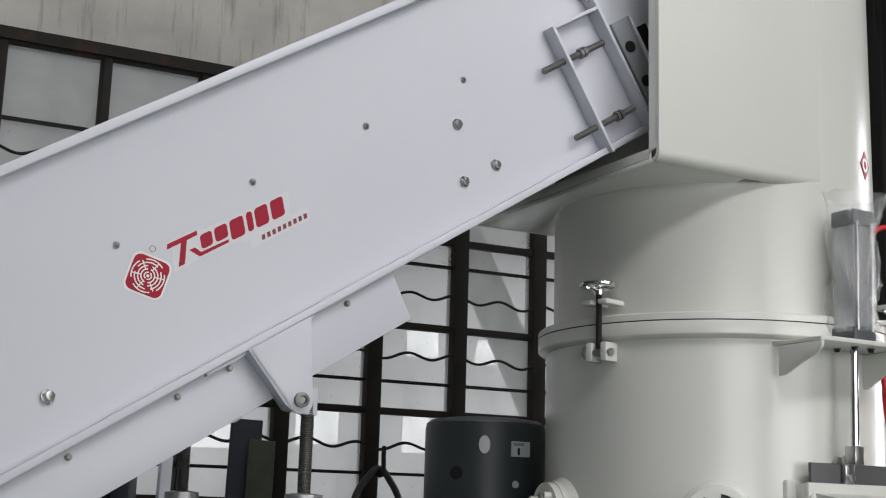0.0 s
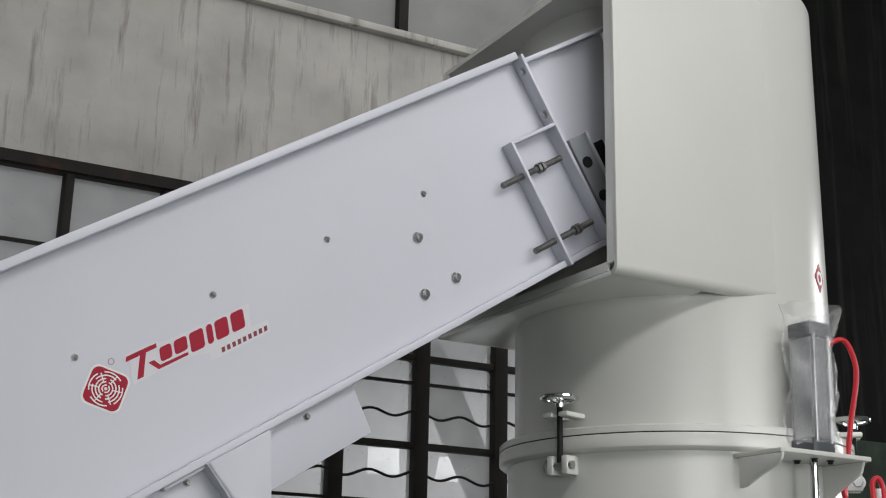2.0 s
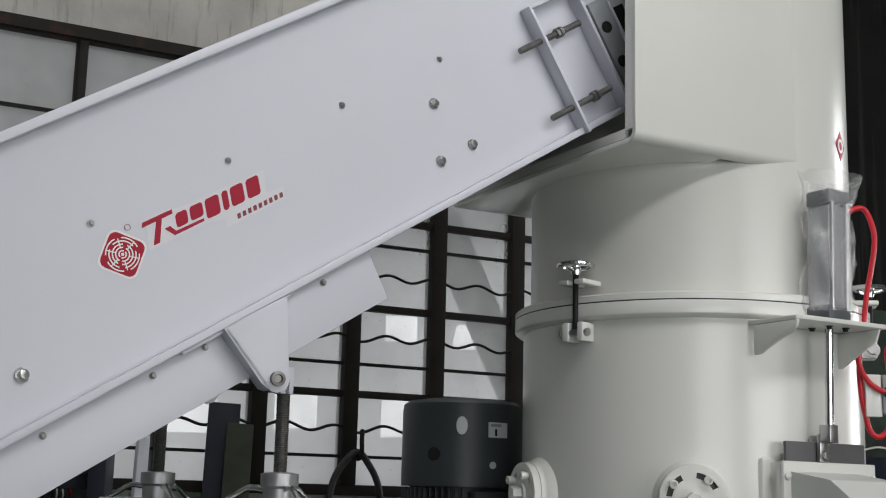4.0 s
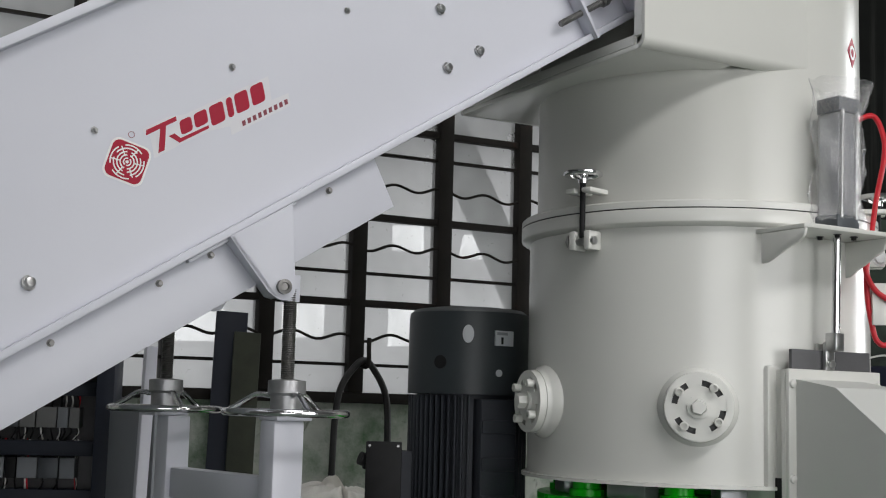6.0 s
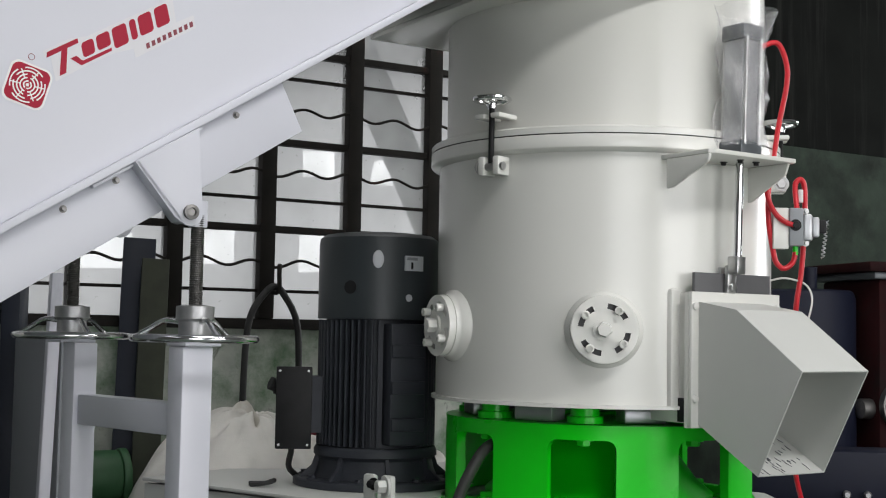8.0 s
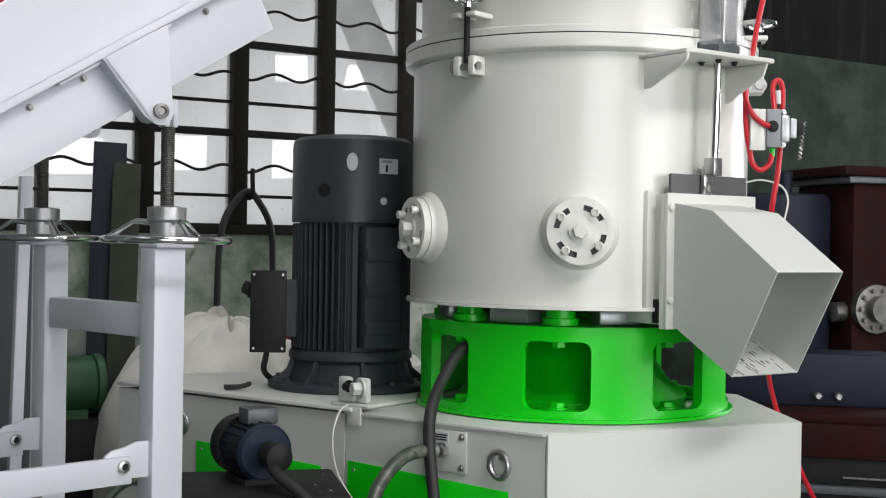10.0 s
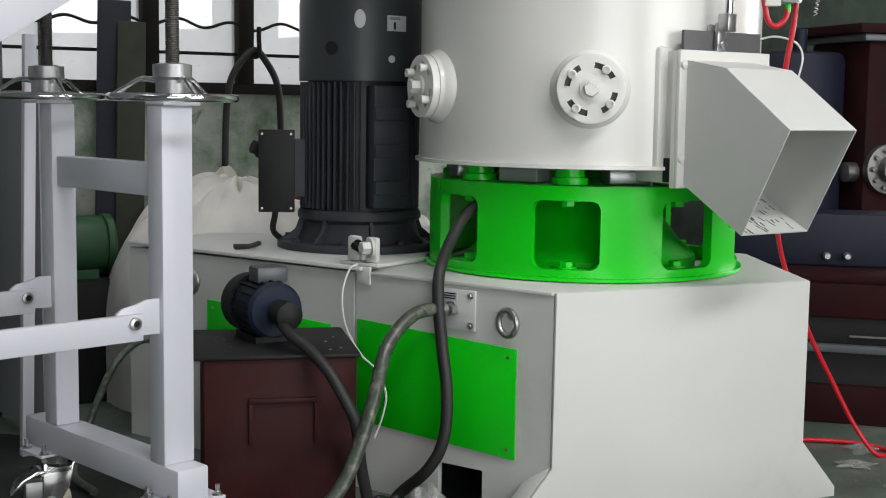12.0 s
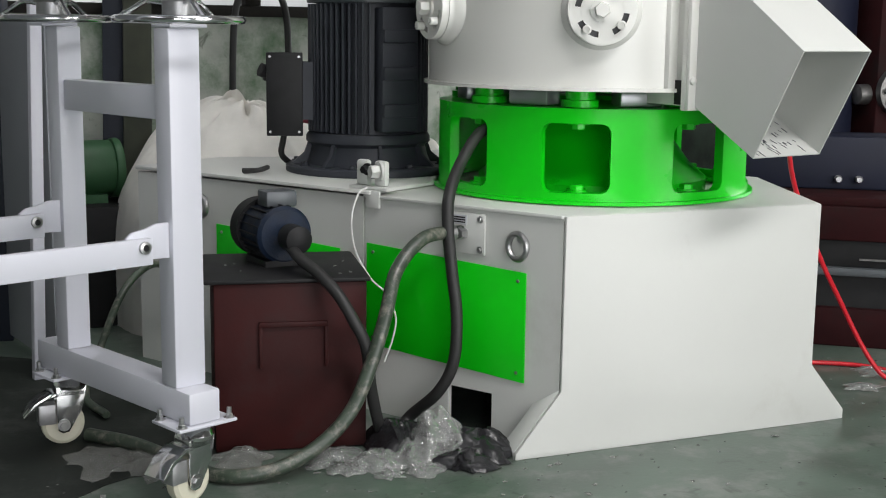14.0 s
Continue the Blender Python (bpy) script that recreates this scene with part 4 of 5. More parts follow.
def pivot_bracket(y, s):
    pts = [(-0.252, 0.0), (-0.040, -0.002), (-0.147, -0.205)]
    for k in range(7):
        a = radians(-25 - k * 24)
        pts.append((-0.183 + 0.037 * math.cos(a), -0.196 + 0.037 * math.sin(a)))
    pts.append((-0.229, -0.185))
    b = part("pivot_bracket", prism(B(), pts[::-1], -y, -y + 0.010, pose(0, 0, 0, 90, 0, 0)), WHITE, conv, "white pivot bracket", bevel=0.002)
    part("bracket_edge", prism(B(), [(-0.252, -0.002), (-0.240, -0.002), (-0.209, -0.215), (-0.223, -0.200)], -y - 0.06, -y + 0.010, pose(0, 0, 0, 90, 0, 0)), WHITE, b, bevel=0.002)
    part("bolt", lathe(B(), [(0, 0), (0.021, 0), (0.021, 0.014), (0.012, 0.016), (0.010, 0.010), (0, 0.010)], 16, pose(-0.183, y - 0.010, -0.194, 90, 0, 0)), STEEL, b)


pivot_bracket(-0.042, 1)
pivot_bracket(0.56, -1)

# sticker: rounded diamond with white rings, and plain slanted blocks for the lettering
stk = thing("sticker", CONV @ pose(0, 0, 0, 90, 0, 0), "crimson and white vinyl maker's sticker on the conveyor side", "sticker")


def rounded(cx, cy, h, r, turn, n=6):
    pts = []
    for k in range(4):
        a0 = radians(turn + 90 * k)
        ex, ey = math.cos(a0), math.sin(a0)
        d = h - r * math.sqrt(2)
        for j in range(n + 1):
            a = a0 + radians(-45 + 90 * j / n)
            pts.append((cx + d * ex + r * math.cos(a), cy + d * ey + r * math.sin(a)))
    return pts


LX, LY, TURN_L = -0.393, 0.305, -3
part("backing", prism(B(), rounded(LX, LY, 0.081, 0.024, TURN_L), 0.0003, 0.0010), LOGO_WHITE, stk, smooth=0)
part("diamond", prism(B(), rounded(LX, LY, 0.073, 0.020, TURN_L), 0.0010, 0.0018), LOGO_RED, stk, smooth=0)
random.seed(12)
for r in (0.010, 0.019, 0.028, 0.037, 0.046):
    n = max(2, int(r / 0.011))
    gap = 24
    off = random.uniform(0, 90)
    for k in range(n):
        a0 = off + 360 / n * k
        part("ring_arc", lathe(B(), [(r - 0.0018, 0.0018), (r - 0.0018, 0.0026), (r + 0.0018, 0.0026), (r + 0.0018, 0.0018)], 10, pose(LX, LY, 0), a0, a0 + 360 / n - gap, True), LOGO_WHITE, stk, smooth=0)
for k in range(6):
    part("ring_bar", box(B(), 0.019, 0.045, -0.0015, 0.0015, 0.0018, 0.0024, pose(LX, LY, 0, 0, 0, 20 + 60 * k)), LOGO_WHITE, stk, smooth=0)
part("centre_dot", cyl(B(), 0.0045, 0.0018, 0.0026, pose(LX, LY, 0), 16), LOGO_WHITE, stk, smooth=0)
part("registration_ring", lathe(B(), [(0.0075, 0.0005), (0.0075, 0.0013), (0.009, 0.0013), (0.009, 0.0005)], 20, pose(-0.346, 0.365, 0), closed=True), LOGO_DARK, stk, smooth=0)
LEAN_S = 0.32


def slant(pts):
    return [(x + (y - 0.289) * LEAN_S, y) for x, y in pts]


def soft_block(x0, x1, y0, y1, r=0.009, n=4):
    """A slanted block with rounded corners."""
    out = []
    for cx, cy, a0 in ((x1 - r, y1 - r, 0), (x0 + r, y1 - r, 90), (x0 + r, y0 + r, 180), (x1 - r, y0 + r, 270)):
        out += [(cx + r * math.cos(radians(a0 + 90 * j / n)), cy + r * math.sin(radians(a0 + 90 * j / n))) for j in range(n + 1)]
    return slant(out)


def decal(name, pts, mat, h):
    part(name, prism(B(), pts, h, h + 0.0007), mat, stk, smooth=0)


# halo of clear vinyl, then the flag, the plain blocks and the tail line
decal("backing", slant([(-0.318, 0.281), (-0.235, 0.283), (-0.13, 0.280), (-0.075, 0.268), (-0.075, 0.244), (0.128, 0.244), (0.128, 0.279), (0.070, 0.282), (0.074, 0.347), (-0.205, 0.352), (-0.255, 0.366), (-0.335, 0.366), (-0.335, 0.350), (-0.318, 0.345)]), LOGO_HALO, 0.0003)
decal("letter_block", slant([(-0.330, 0.346), (-0.285, 0.346), (-0.304, 0.289), (-0.284, 0.289), (-0.266, 0.346), (-0.232, 0.346), (-0.232, 0.358), (-0.326, 0.359)]), LOGO_RED, 0.0010)
decal("letter_block", slant([(-0.264, 0.318), (-0.236, 0.289), (-0.140, 0.289), (-0.140, 0.297), (-0.230, 0.299), (-0.246, 0.318)]), LOGO_RED, 0.0010)
for x0, x1, y0 in ((-0.226, -0.188, 0.304), (-0.180, -0.138, 0.304), (-0.130, -0.084, 0.289), (-0.074, -0.054, 0.289), (-0.046, -0.002, 0.289), (0.008, 0.052, 0.289)):
    decal("letter_block", soft_block(x0, x1, y0, 0.342), LOGO_RED, 0.0010)
for k in range(9):
    x = -0.036 + 0.0182 * k
    decal("small_bar", slant([(x, 0.252), (x + 0.011, 0.252), (x + 0.011, 0.266), (x, 0.266)]), LOGO_DARK, 0.0010)


# ---- conveyor leg frame; y from the near post to the far one ----
LEG = Matrix(((0.765, -0.644, 0, -0.446), (0.644, 0.765, 0, 3.70), (0, 0, 1, 0), (0, 0, 0, 1)))
leg = thing("conveyor_stand", LEG, "white square tube conveyor stand on braked casters with handwheels", "stand")
FAR, END = 0.612, 0.690
for y in (0, FAR):
    part("post", box(B(), -0.045, 0.056 - 0.02 * (y > 0), y - 0.038, y + 0.038, 0.337, 1.348), WHITE, leg, bevel=0.006)
part("rail", box(B(), -0.030, 0.030, 0.038, FAR - 0.038, 1.094, 1.187), WHITE, leg, bevel=0.005)
part("rail", box(B(), -0.046, 0.057, -0.105, END + 0.09, 0.244, 0.337), WHITE, leg, bevel=0.006)


def caster(y, turn):
    m = pose(0.010, y, 0)
    pl = part("caster_plate", box(B(), -0.098, 0.098, -0.072, 0.072, 0.233, 0.243, m), WHITE, leg, bevel=0.003)
    for a in (-1, 1):
        for b in (-1, 1):
            bolt = part("bolt", hex_bolt(B(), 0.011, 0.012, m @ pose(0.080 * a, 0.056 * b, 0.243)), ZINC, pl)
            part("bolt_end", cyl(B(), 0.007, 0.252, 0.274, m @ pose(0.080 * a, 0.056 * b, 0), 10), ZINC, pl)
    w = m @ pose(0, 0, 0, 0, 0, turn)
    up = w @ pose(0, 0, 0, 90, 0, 0)
    ca_ = part("caster", lathe(B(), [(0, 0.188), (0.050, 0.188), (0.056, 0.200), (0.050, 0.216), (0.038, 0.232), (0, 0.232)], 28, w), CHROME, leg, "chrome braked swivel caster with a nylon wheel")
    for s in (-1, 1):
        part("fork", prism(B(), [(-0.045, 0.197), (0.050, 0.197), (0.052, 0.118), (0.048, 0.052), (0.034, 0.042), (0.014, 0.046), (-0.030, 0.120)], s * 0.031 - 0.003, s * 0.031 + 0.003, up), CHROME, ca_, bevel=0.0015)
    part("fork_bridge", box(B(), -0.045, 0.052, -0.034, 0.034, 0.160, 0.200, w), CHROME, ca_, bevel=0.008)
    part("brake_pedal", prism(B(), [(0.045, 0.178), (0.075, 0.176), (0.120, 0.150), (0.155, 0.108), (0.150, 0.104), (0.112, 0.140), (0.072, 0.166), (0.045, 0.168)], -0.042, 0.042, up), CHROME, ca_, "bent chrome brake pedal", bevel=0.001)
    part("brake_shoe", box(B(), 0.050, 0.108, -0.026, 0.026, 0.072, 0.140, w), CAST, ca_, bevel=0.006)
    wh = part("wheel", lathe(B(), [(0.018, -0.020), (0.056, -0.022), (0.067, -0.015), (0.070, 0.0), (0.067, 0.015), (0.056, 0.022), (0.018, 0.020)], 36, w @ pose(0.030, 0, 0.070, 90, 0, 0), closed=True), NYLON, ca_, "cream nylon wheel")
    part("axle", hex_bolt(B(), 0.014, 0.012, w @ pose(0.030, -0.034, 0.070, 90, 0, 0)), ZINC, wh)
    part("axle", hex_bolt(B(), 0.014, 0.012, w @ pose(0.030, 0.034, 0.070, -90, 0, 0)), ZINC, wh)


caster(-0.045, 188)
caster(END - 0.02, 160)


def jack(x, y):
    m = pose(x, y, -0.014)
    plate = part("post_cap", box(B(), -0.060, 0.060, -0.048, 0.048, 1.362, 1.372, m), WHITE, leg, bevel=0.003)
    bm = B()
    prof = [(0.0, 1.397)]
    for k in range(57):
        z = 1.397 + k * 0.006
        prof += [(0.0175, z), (0.0205, z + 0.003)]
    prof += [(0.0, 1.74)]
    sc = part("jack_screw", lathe(bm, prof, 18, m), STEEL, leg, "dark threaded jack screw")
    w = part("handwheel", tube(B(), ring_pts(m @ pose(0, 0, 1.384), 0.172, 48), 0.0115, 12, loop=True), CHROME, leg, "polished chrome handwheel")
    part("hub", lathe(B(), [(0.022, 1.374), (0.046, 1.376), (0.046, 1.432), (0.054, 1.440), (0.054, 1.475), (0.030, 1.479), (0.021, 1.479)], 32, m), CAST, w, "dull cast hub")
    for k in range(3):
        a = radians(20 + 120 * k)
        c, s = math.cos(a), math.sin(a)
        part("spoke", tube(B(), [(0.045 * c, 0.045 * s, 1.432), (0.085 * c, 0.085 * s, 1.434), (0.130 * c, 0.130 * s, 1.408), (0.170 * c, 0.170 * s, 1.384)], 0.0085, 8, curve=4, m=m), CHROME, w)
    part("screw_head", box(B(), -0.022, 0.022, -0.018, 0.018, 1.70, 1.779, m), WHITE, sc, bevel=0.004)


jack(0.016, 0)
jack(-0.028, FAR + 0.018)
for y in (-0.015, FAR - 0.015):
    lug = part("brace_lug", prism(B(), [(-0.045, 0.70), (-0.045, 0.80), (-0.085, 0.800), (-0.12, 0.788), (-0.16, 0.782), (-0.180, 0.768), (-0.188, 0.745), (-0.180, 0.720), (-0.160, 0.705)], -y - 0.006, -y + 0.006, pose(0, 0, 0.014, 90, 0, 0)), WHITE, leg, bevel=0.002)
    part("bolt", lathe(B(), [(0, 0), (0.022, 0), (0.022, 0.012), (0.012, 0.014), (0.011, 0.006), (0, 0.006)], 14, pose(-0.14, y - 0.030, 0.756, 90, 0, 0) @ Matrix.Scale(0.8, 4)), ZINC, lug)
    # black disc stands in for the shaded bolt socket
    part("socket_disc", cyl(B(), 0.0095, 0.004, 0.0085, pose(-0.14, y - 0.030, 0.756, 90, 0, 0), 12), BLACK, lug)
    part("brace_bar", box(B(), -1.9, -0.112, y - 0.030, y - 0.007, 0.706, 0.780), WHITE, leg, bevel=0.003)

# ---- main motor ----
MO = Matrix.Translation((0.118, 5.19, 0))
mot = thing("electric_motor", MO, "large dark grey vertical electric motor with cooling fins on the base", "motor")
RM = 0.228
part("fan_cowl", lathe(B(), [(0, 1.79), (0.16, 1.788), (0.215, 1.780), (0.236, 1.765), (0.240, 1.74), (0.240, 1.447), (0.228, 1.447)], 64), MOTOR_CAP, mot, "smooth dark slate fan cowl")
part("frame", lathe(B(), [(0, 1.447), (0.205, 1.447), (0.205, 0.95), (0, 0.95)], 48), MOTOR, mot)
fin = part("fin", box(B(), 0.200, RM + 0.008, -0.0035, 0.0035, 0.955, 1.442), MOTOR, mot, bevel=0.001)
for k in range(1, 56):
    a = 360 / 56 * k
    if 275 < a < 318:
        continue
    again(fin, Matrix.Rotation(radians(a), 4, "Z"))
FB = Matrix.Rotation(radians(296), 4, "Z")
part("foot_pad", box(B(), 0.19, 0.262, -0.075, 0.075, 0.965, 1.43, FB), MOTOR, mot, bevel=0.008)
for z in (1.02, 1.16, 1.30):
    part("pad_rib", box(B(), 0.255, 0.272, -0.072, 0.072, z, z + 0.05, FB), MOTOR, mot, bevel=0.005)
part("drive_shield", lathe(B(), [(0, 0.95), (0.235, 0.95), (0.245, 0.935), (0.245, 0.915), (0.225, 0.90), (0.235, 0.86), (0.25, 0.825), (0, 0.825)], 48), MOTOR, mot)
part("mounting_flange", lathe(B(), [(0, 0.797), (0.325, 0.797), (0.325, 0.822), (0.315, 0.828), (0, 0.828)], 56), MOTOR, mot, bevel=0.002)
for k in range(8):
    rib = part("flange_rib", prism(B(), [(0.20, 0.828), (0.305, 0.828), (0.255, 0.87), (0.235, 0.925), (0.20, 0.93)], -0.007, 0.007, Matrix.Rotation(radians(45 * k + 10), 4, "Z") @ pose(0, 0, 0, 90, 0, 0)), MOTOR, mot)
    part("bolt", hex_bolt(B(), 0.014, 0.014, Matrix.Rotation(radians(45 * k + 32), 4, "Z") @ pose(0.29, 0, 0.828)), MOTOR, mot)
jb = part("terminal_box", box(B(), -0.372, -0.258, -0.150, 0.05, 0.965, 1.245), BLACK, mot, "black terminal box with cable gland", bevel=0.008)
lidp = part("box_lid", box(B(), -0.390, -0.252, -0.168, -0.151, 0.942, 1.258), BLACK, jb, bevel=0.005)
for x in (-0.376, -0.266):
    for z in (0.958, 1.242):
        part("screw", cyl(B(), 0.005, 0, 0.004, pose(x, -0.168, z, 90, 0, 0), 8), ZINC, lidp)
part("box_neck", box(B(), -0.26, -0.19, -0.10, 0.03, 1.0, 1.22), MOTOR, jb)
part("gland", lathe(B(), [(0, 0), (0.034, 0), (0.034, 0.02), (0.026, 0.024), (0.026, 0.05), (0.016, 0.052), (0, 0.046)], 20, pose(-0.372, -0.11, 1.175, 0, -70, 25)), BLACK, jb)


def on_cowl(a, z):
    return Matrix.Rotation(radians(a), 4, "Z") @ pose(0.2405, 0, z, 90, 0, 90)


lbl = part("rating_label", prism(B(), [(-0.042, -0.029), (0.042, -0.029), (0.042, 0.029), (-0.042, 0.029)], -0.006, 0.0035, on_cowl(-57, 1.664)), STICKER, mot, "pale printed rating label", smooth=0)
part("label_bar", box(B(), -0.036, 0.014, 0.012, 0.023, 0.0035, 0.0045, on_cowl(-57, 1.664)), GREY_CAB, lbl, smooth=0)
part("label_bar", box(B(), -0.016, -0.006, -0.023, 0.004, 0.0035, 0.0045, on_cowl(-57, 1.664)), BLACK, lbl, smooth=0)
part("maker_badge", lathe(B(), [(0, 0), (0.022, 0), (0.021, 0.003), (0, 0.004)], 28, on_cowl(-92, 1.677) @ Matrix.Diagonal((1, 1.6, 1, 1))), STICKER, mot, "oval metal badge")
# flat black disc in place of a dark opening in the cowl
part("cowl_hole_disc", cyl(B(), 0.026, -0.01, 0.0015, on_cowl(-118, 1.568), 24), BLACK, mot)
part("cowl_plug", cyl(B(), 0.014, -0.01, 0.003, on_cowl(-62, 1.530), 18), STICKER, mot)
part("cable", tube(B(), [(-0.33, -0.06, 0.99), (-0.33, -0.07, 0.93), (-0.34, -0.03, 0.86), (-0.30, 0.03, 0.81)], 0.012, 8, curve=6), RUBBER, mot)

# ---- gear pump cart: dark red oil box with a small motor ----
RB = Matrix.Translation((-0.39, 4.07, 0)) @ Matrix.Rotation(radians(7), 4, "Z")
rbx = thing("oil_tank", RB, "dark red steel oil tank with loose black lid on floor", "tank")
part("body", box(B(), 0, 0.485, 0, 0.47, 0.004, 0.553), BURGUNDY, rbx, bevel=0.006)
lid = part("lid", box(B(), -0.03, 0.497, -0.014, 0.485, 0.555, 0.568), BLACK, rbx, "black oily tank lid", bevel=0.004)
h = part("handle", box(B(), 0.14, 0.36, -0.014, 0.0, 0.412, 0.430), BURGUNDY, rbx, "recessed dark red grip frame", bevel=0.004)
part("handle_side", box(B(), 0.14, 0.152, -0.012, 0.0, 0.28, 0.412), BURGUNDY, h, bevel=0.003)
part("handle_side", box(B(), 0.348, 0.36, -0.012, 0.0, 0.28, 0.412), BURGUNDY, h, bevel=0.003)
pm = thing("pump_motor", RB @ pose(0.215, 0.30, 0.568), "small dark blue and black pump motor on the tank lid", "motor")
ax = pose(0, 0, 0.105, 90, 0, 18)
part("frame", lathe(B(), [(0, -0.09), (0.088, -0.09), (0.088, 0.075), (0.075, 0.085), (0, 0.085)], 32, ax), PUMP_BLUE, pm)
for k in range(20):
    part("fin", box(B(), 0.086, 0.098, -0.002, 0.002, -0.085, 0.07, ax @ Matrix.Rotation(2 * math.pi * k / 20, 4, "Z")), BLACK, pm)
part("fan_cowl", lathe(B(), [(0.0, -0.17), (0.085, -0.168), (0.102, -0.155), (0.104, -0.085), (0.09, -0.085)], 32, ax), BLACK, pm)
part("end_shield", lathe(B(), [(0, 0.135), (0.025, 0.135), (0.03, 0.10), (0.085, 0.095), (0.096, 0.085), (0.096, 0.07), (0, 0.07)], 32, ax), PUMP_BLUE, pm)
part("terminal_box", box(B(), -0.055, 0.055, -0.045, 0.045, 0.19, 0.245, pose(0.01, 0.01, 0, 0, 0, 18)), DARK_ALU, pm, bevel=0.008)
part("foot", box(B(), -0.07, 0.07, -0.09, 0.09, 0.0, 0.02, pose(0, 0, 0, 0, 0, 18)), BLACK, pm)
part("pump", lathe(B(), [(0, 0.135), (0.045, 0.135), (0.045, 0.21), (0.02, 0.225), (0, 0.225)], 24, ax), BLACK, pm)

# ---- hoses and cables ----


def hose(name, pts, r, mat, label, seg=12, curve=8, group=""):
    return whole(name, tube(B(), pts, r, seg, curve=curve), mat, label, "hose", group=group)


hose("black_hose", [(0.58, 4.52, 1.03), (0.486, 4.46, 1.005), (0.411, 4.37, 0.907), (0.366, 4.27, 0.814), (0.360, 4.235, 0.716), (0.373, 4.21, 0.57), (0.388, 4.18, 0.424), (0.379, 4.17, 0.274), (0.33, 4.19, 0.165), (0.24, 4.26, 0.06), (0.20, 4.20, 0.02)], 0.020, RUBBER, "thick black rubber hose looping beside the base")
hose("green_hose", [(0.412, 4.268, 0.690), (0.385, 4.26, 0.690), (0.277, 4.18, 0.684), (0.188, 4.10, 0.595), (0.149, 4.03, 0.46), (0.100, 3.98, 0.308), (0.038, 3.93, 0.178), (-0.066, 3.87, 0.085), (-0.20, 3.80, 0.038), (-0.352, 3.80, 0.024), (-0.50, 3.95, 0.024), (-0.66, 4.12, 0.024), (-0.82, 4.22, 0.024)], 0.0225, GREEN_HOSE, "dusty olive green reinforced hose lying in a loop")
whole("hose_clamp", tube(B(), [(0.380, 4.257, 0.690), (0.355, 4.240, 0.690)], 0.0265, 16), ZINC, "zinc hose clamp round the green hose", "clamp")
whole("hose_fitting", hex_bolt(B(), 0.022, 0.05, along((0.425, 4.283, 0.688), (0, 0, 1), (-0.6, -0.75, 0.02))), ZINC, "zinc hose fitting on the base", "fitting")
hose("motor_cable", [(-0.161, 4.24, 0.655), (-0.120, 4.15, 0.622), (-0.060, 4.09, 0.585), (0.000, 4.04, 0.528), (0.050, 4.01, 0.448), (0.088, 4.01, 0.365), (0.105, 4.05, 0.22), (0.13, 4.10, 0.09), (0.15, 4.16, 0.02)], 0.019, RUBBER, "black pump cable hanging over the tank")
hose("white_wire", [(0.10, 4.50, 0.81), (0.070, 4.48, 0.79), (0.046, 4.46, 0.707), (0.058, 4.45, 0.601), (0.110, 4.43, 0.505), (0.167, 4.39, 0.455), (0.196, 4.37, 0.38), (0.186, 4.37, 0.303), (0.158, 4.37, 0.224)], 0.0035, WIRE_WHITE, "thin loose white wire", 6)
hose("floor_hose", [(-0.60, 5.15, 0.30), (-0.68, 4.95, 0.46), (-0.78, 4.80, 0.40), (-0.86, 4.70, 0.20), (-0.90, 4.60, 0.05), (-0.80, 4.45, 0.02)], 0.014, GREEN_HOSE, "dull green hose behind the stand")
for pts in (
    [(1.42, 4.40, 2.42), (1.495, 4.42, 2.445), (1.529, 4.42, 2.374), (1.530, 4.42, 2.294), (1.502, 4.42, 2.152), (1.483, 4.42, 2.029), (1.462, 4.40, 1.95), (1.444, 4.36, 1.86), (1.449, 4.36, 1.78), (1.460, 4.36, 1.715), (1.473, 4.36, 1.663), (1.501, 4.36, 1.642), (1.532, 4.36, 1.664), (1.541, 4.36, 1.70)],
    [(1.445, 4.38, 1.96), (1.440, 4.345, 1.881), (1.462, 4.335, 1.830), (1.494, 4.33, 1.802), (1.525, 4.33, 1.79)],
    [(1.552, 4.37, 1.84), (1.552, 4.39, 1.90), (1.556, 4.40, 1.944), (1.576, 4.40, 1.957), (1.589, 4.40, 1.916), (1.586, 4.40, 1.77), (1.576, 4.40, 1.633), (1.562, 4.42, 1.479), (1.60, 4.56, 1.17), (1.688, 4.75, 0.851), (1.842, 4.85, 0.534), (1.979, 4.90, 0.299), (2.083, 4.90, 0.115), (2.16, 4.87, 0.014), (2.24, 4.92, 0.012), (2.12, 5.06, 0.012), (1.87, 5.10, 0.012), (1.72, 4.92, 0.012)],
):
    hose("air_hose", pts, 0.0095, RED_HOSE, "bright red pneumatic hose", group="red air hoses")
vlv = thing("air_valve", Matrix.Translation((1.535, 4.36, 1.785)), "grey pneumatic valve with silver fittings beside the vessel", "valve")
part("body", box(B(), -0.024, 0.026, -0.03, 0.03, -0.066, 0.066), GREY_CAB, vlv, bevel=0.005)
part("bracket", box(B(), -0.078, -0.024, -0.02, 0.02, -0.076, 0.066), CREAM, vlv, bevel=0.002)
part("port_nut", hex_bolt(B(), 0.014, 0.012, pose(-0.004, -0.03, 0.006, 90, 0, 0)), BLACK, vlv)
part("solenoid", box(B(), 0.026, 0.060, -0.028, 0.028, -0.048, 0.046), ALU, vlv, bevel=0.008)
part("solenoid", box(B(), 0.060, 0.086, -0.022, 0.022, -0.034, 0.036), ALU, vlv, bevel=0.006)
for z in (-0.055, 0.055):
    part("bolt", hex_bolt(B(), 0.008, 0.012, pose(0.036, -0.018, z, 90, 0, 0)), ZINC, vlv)
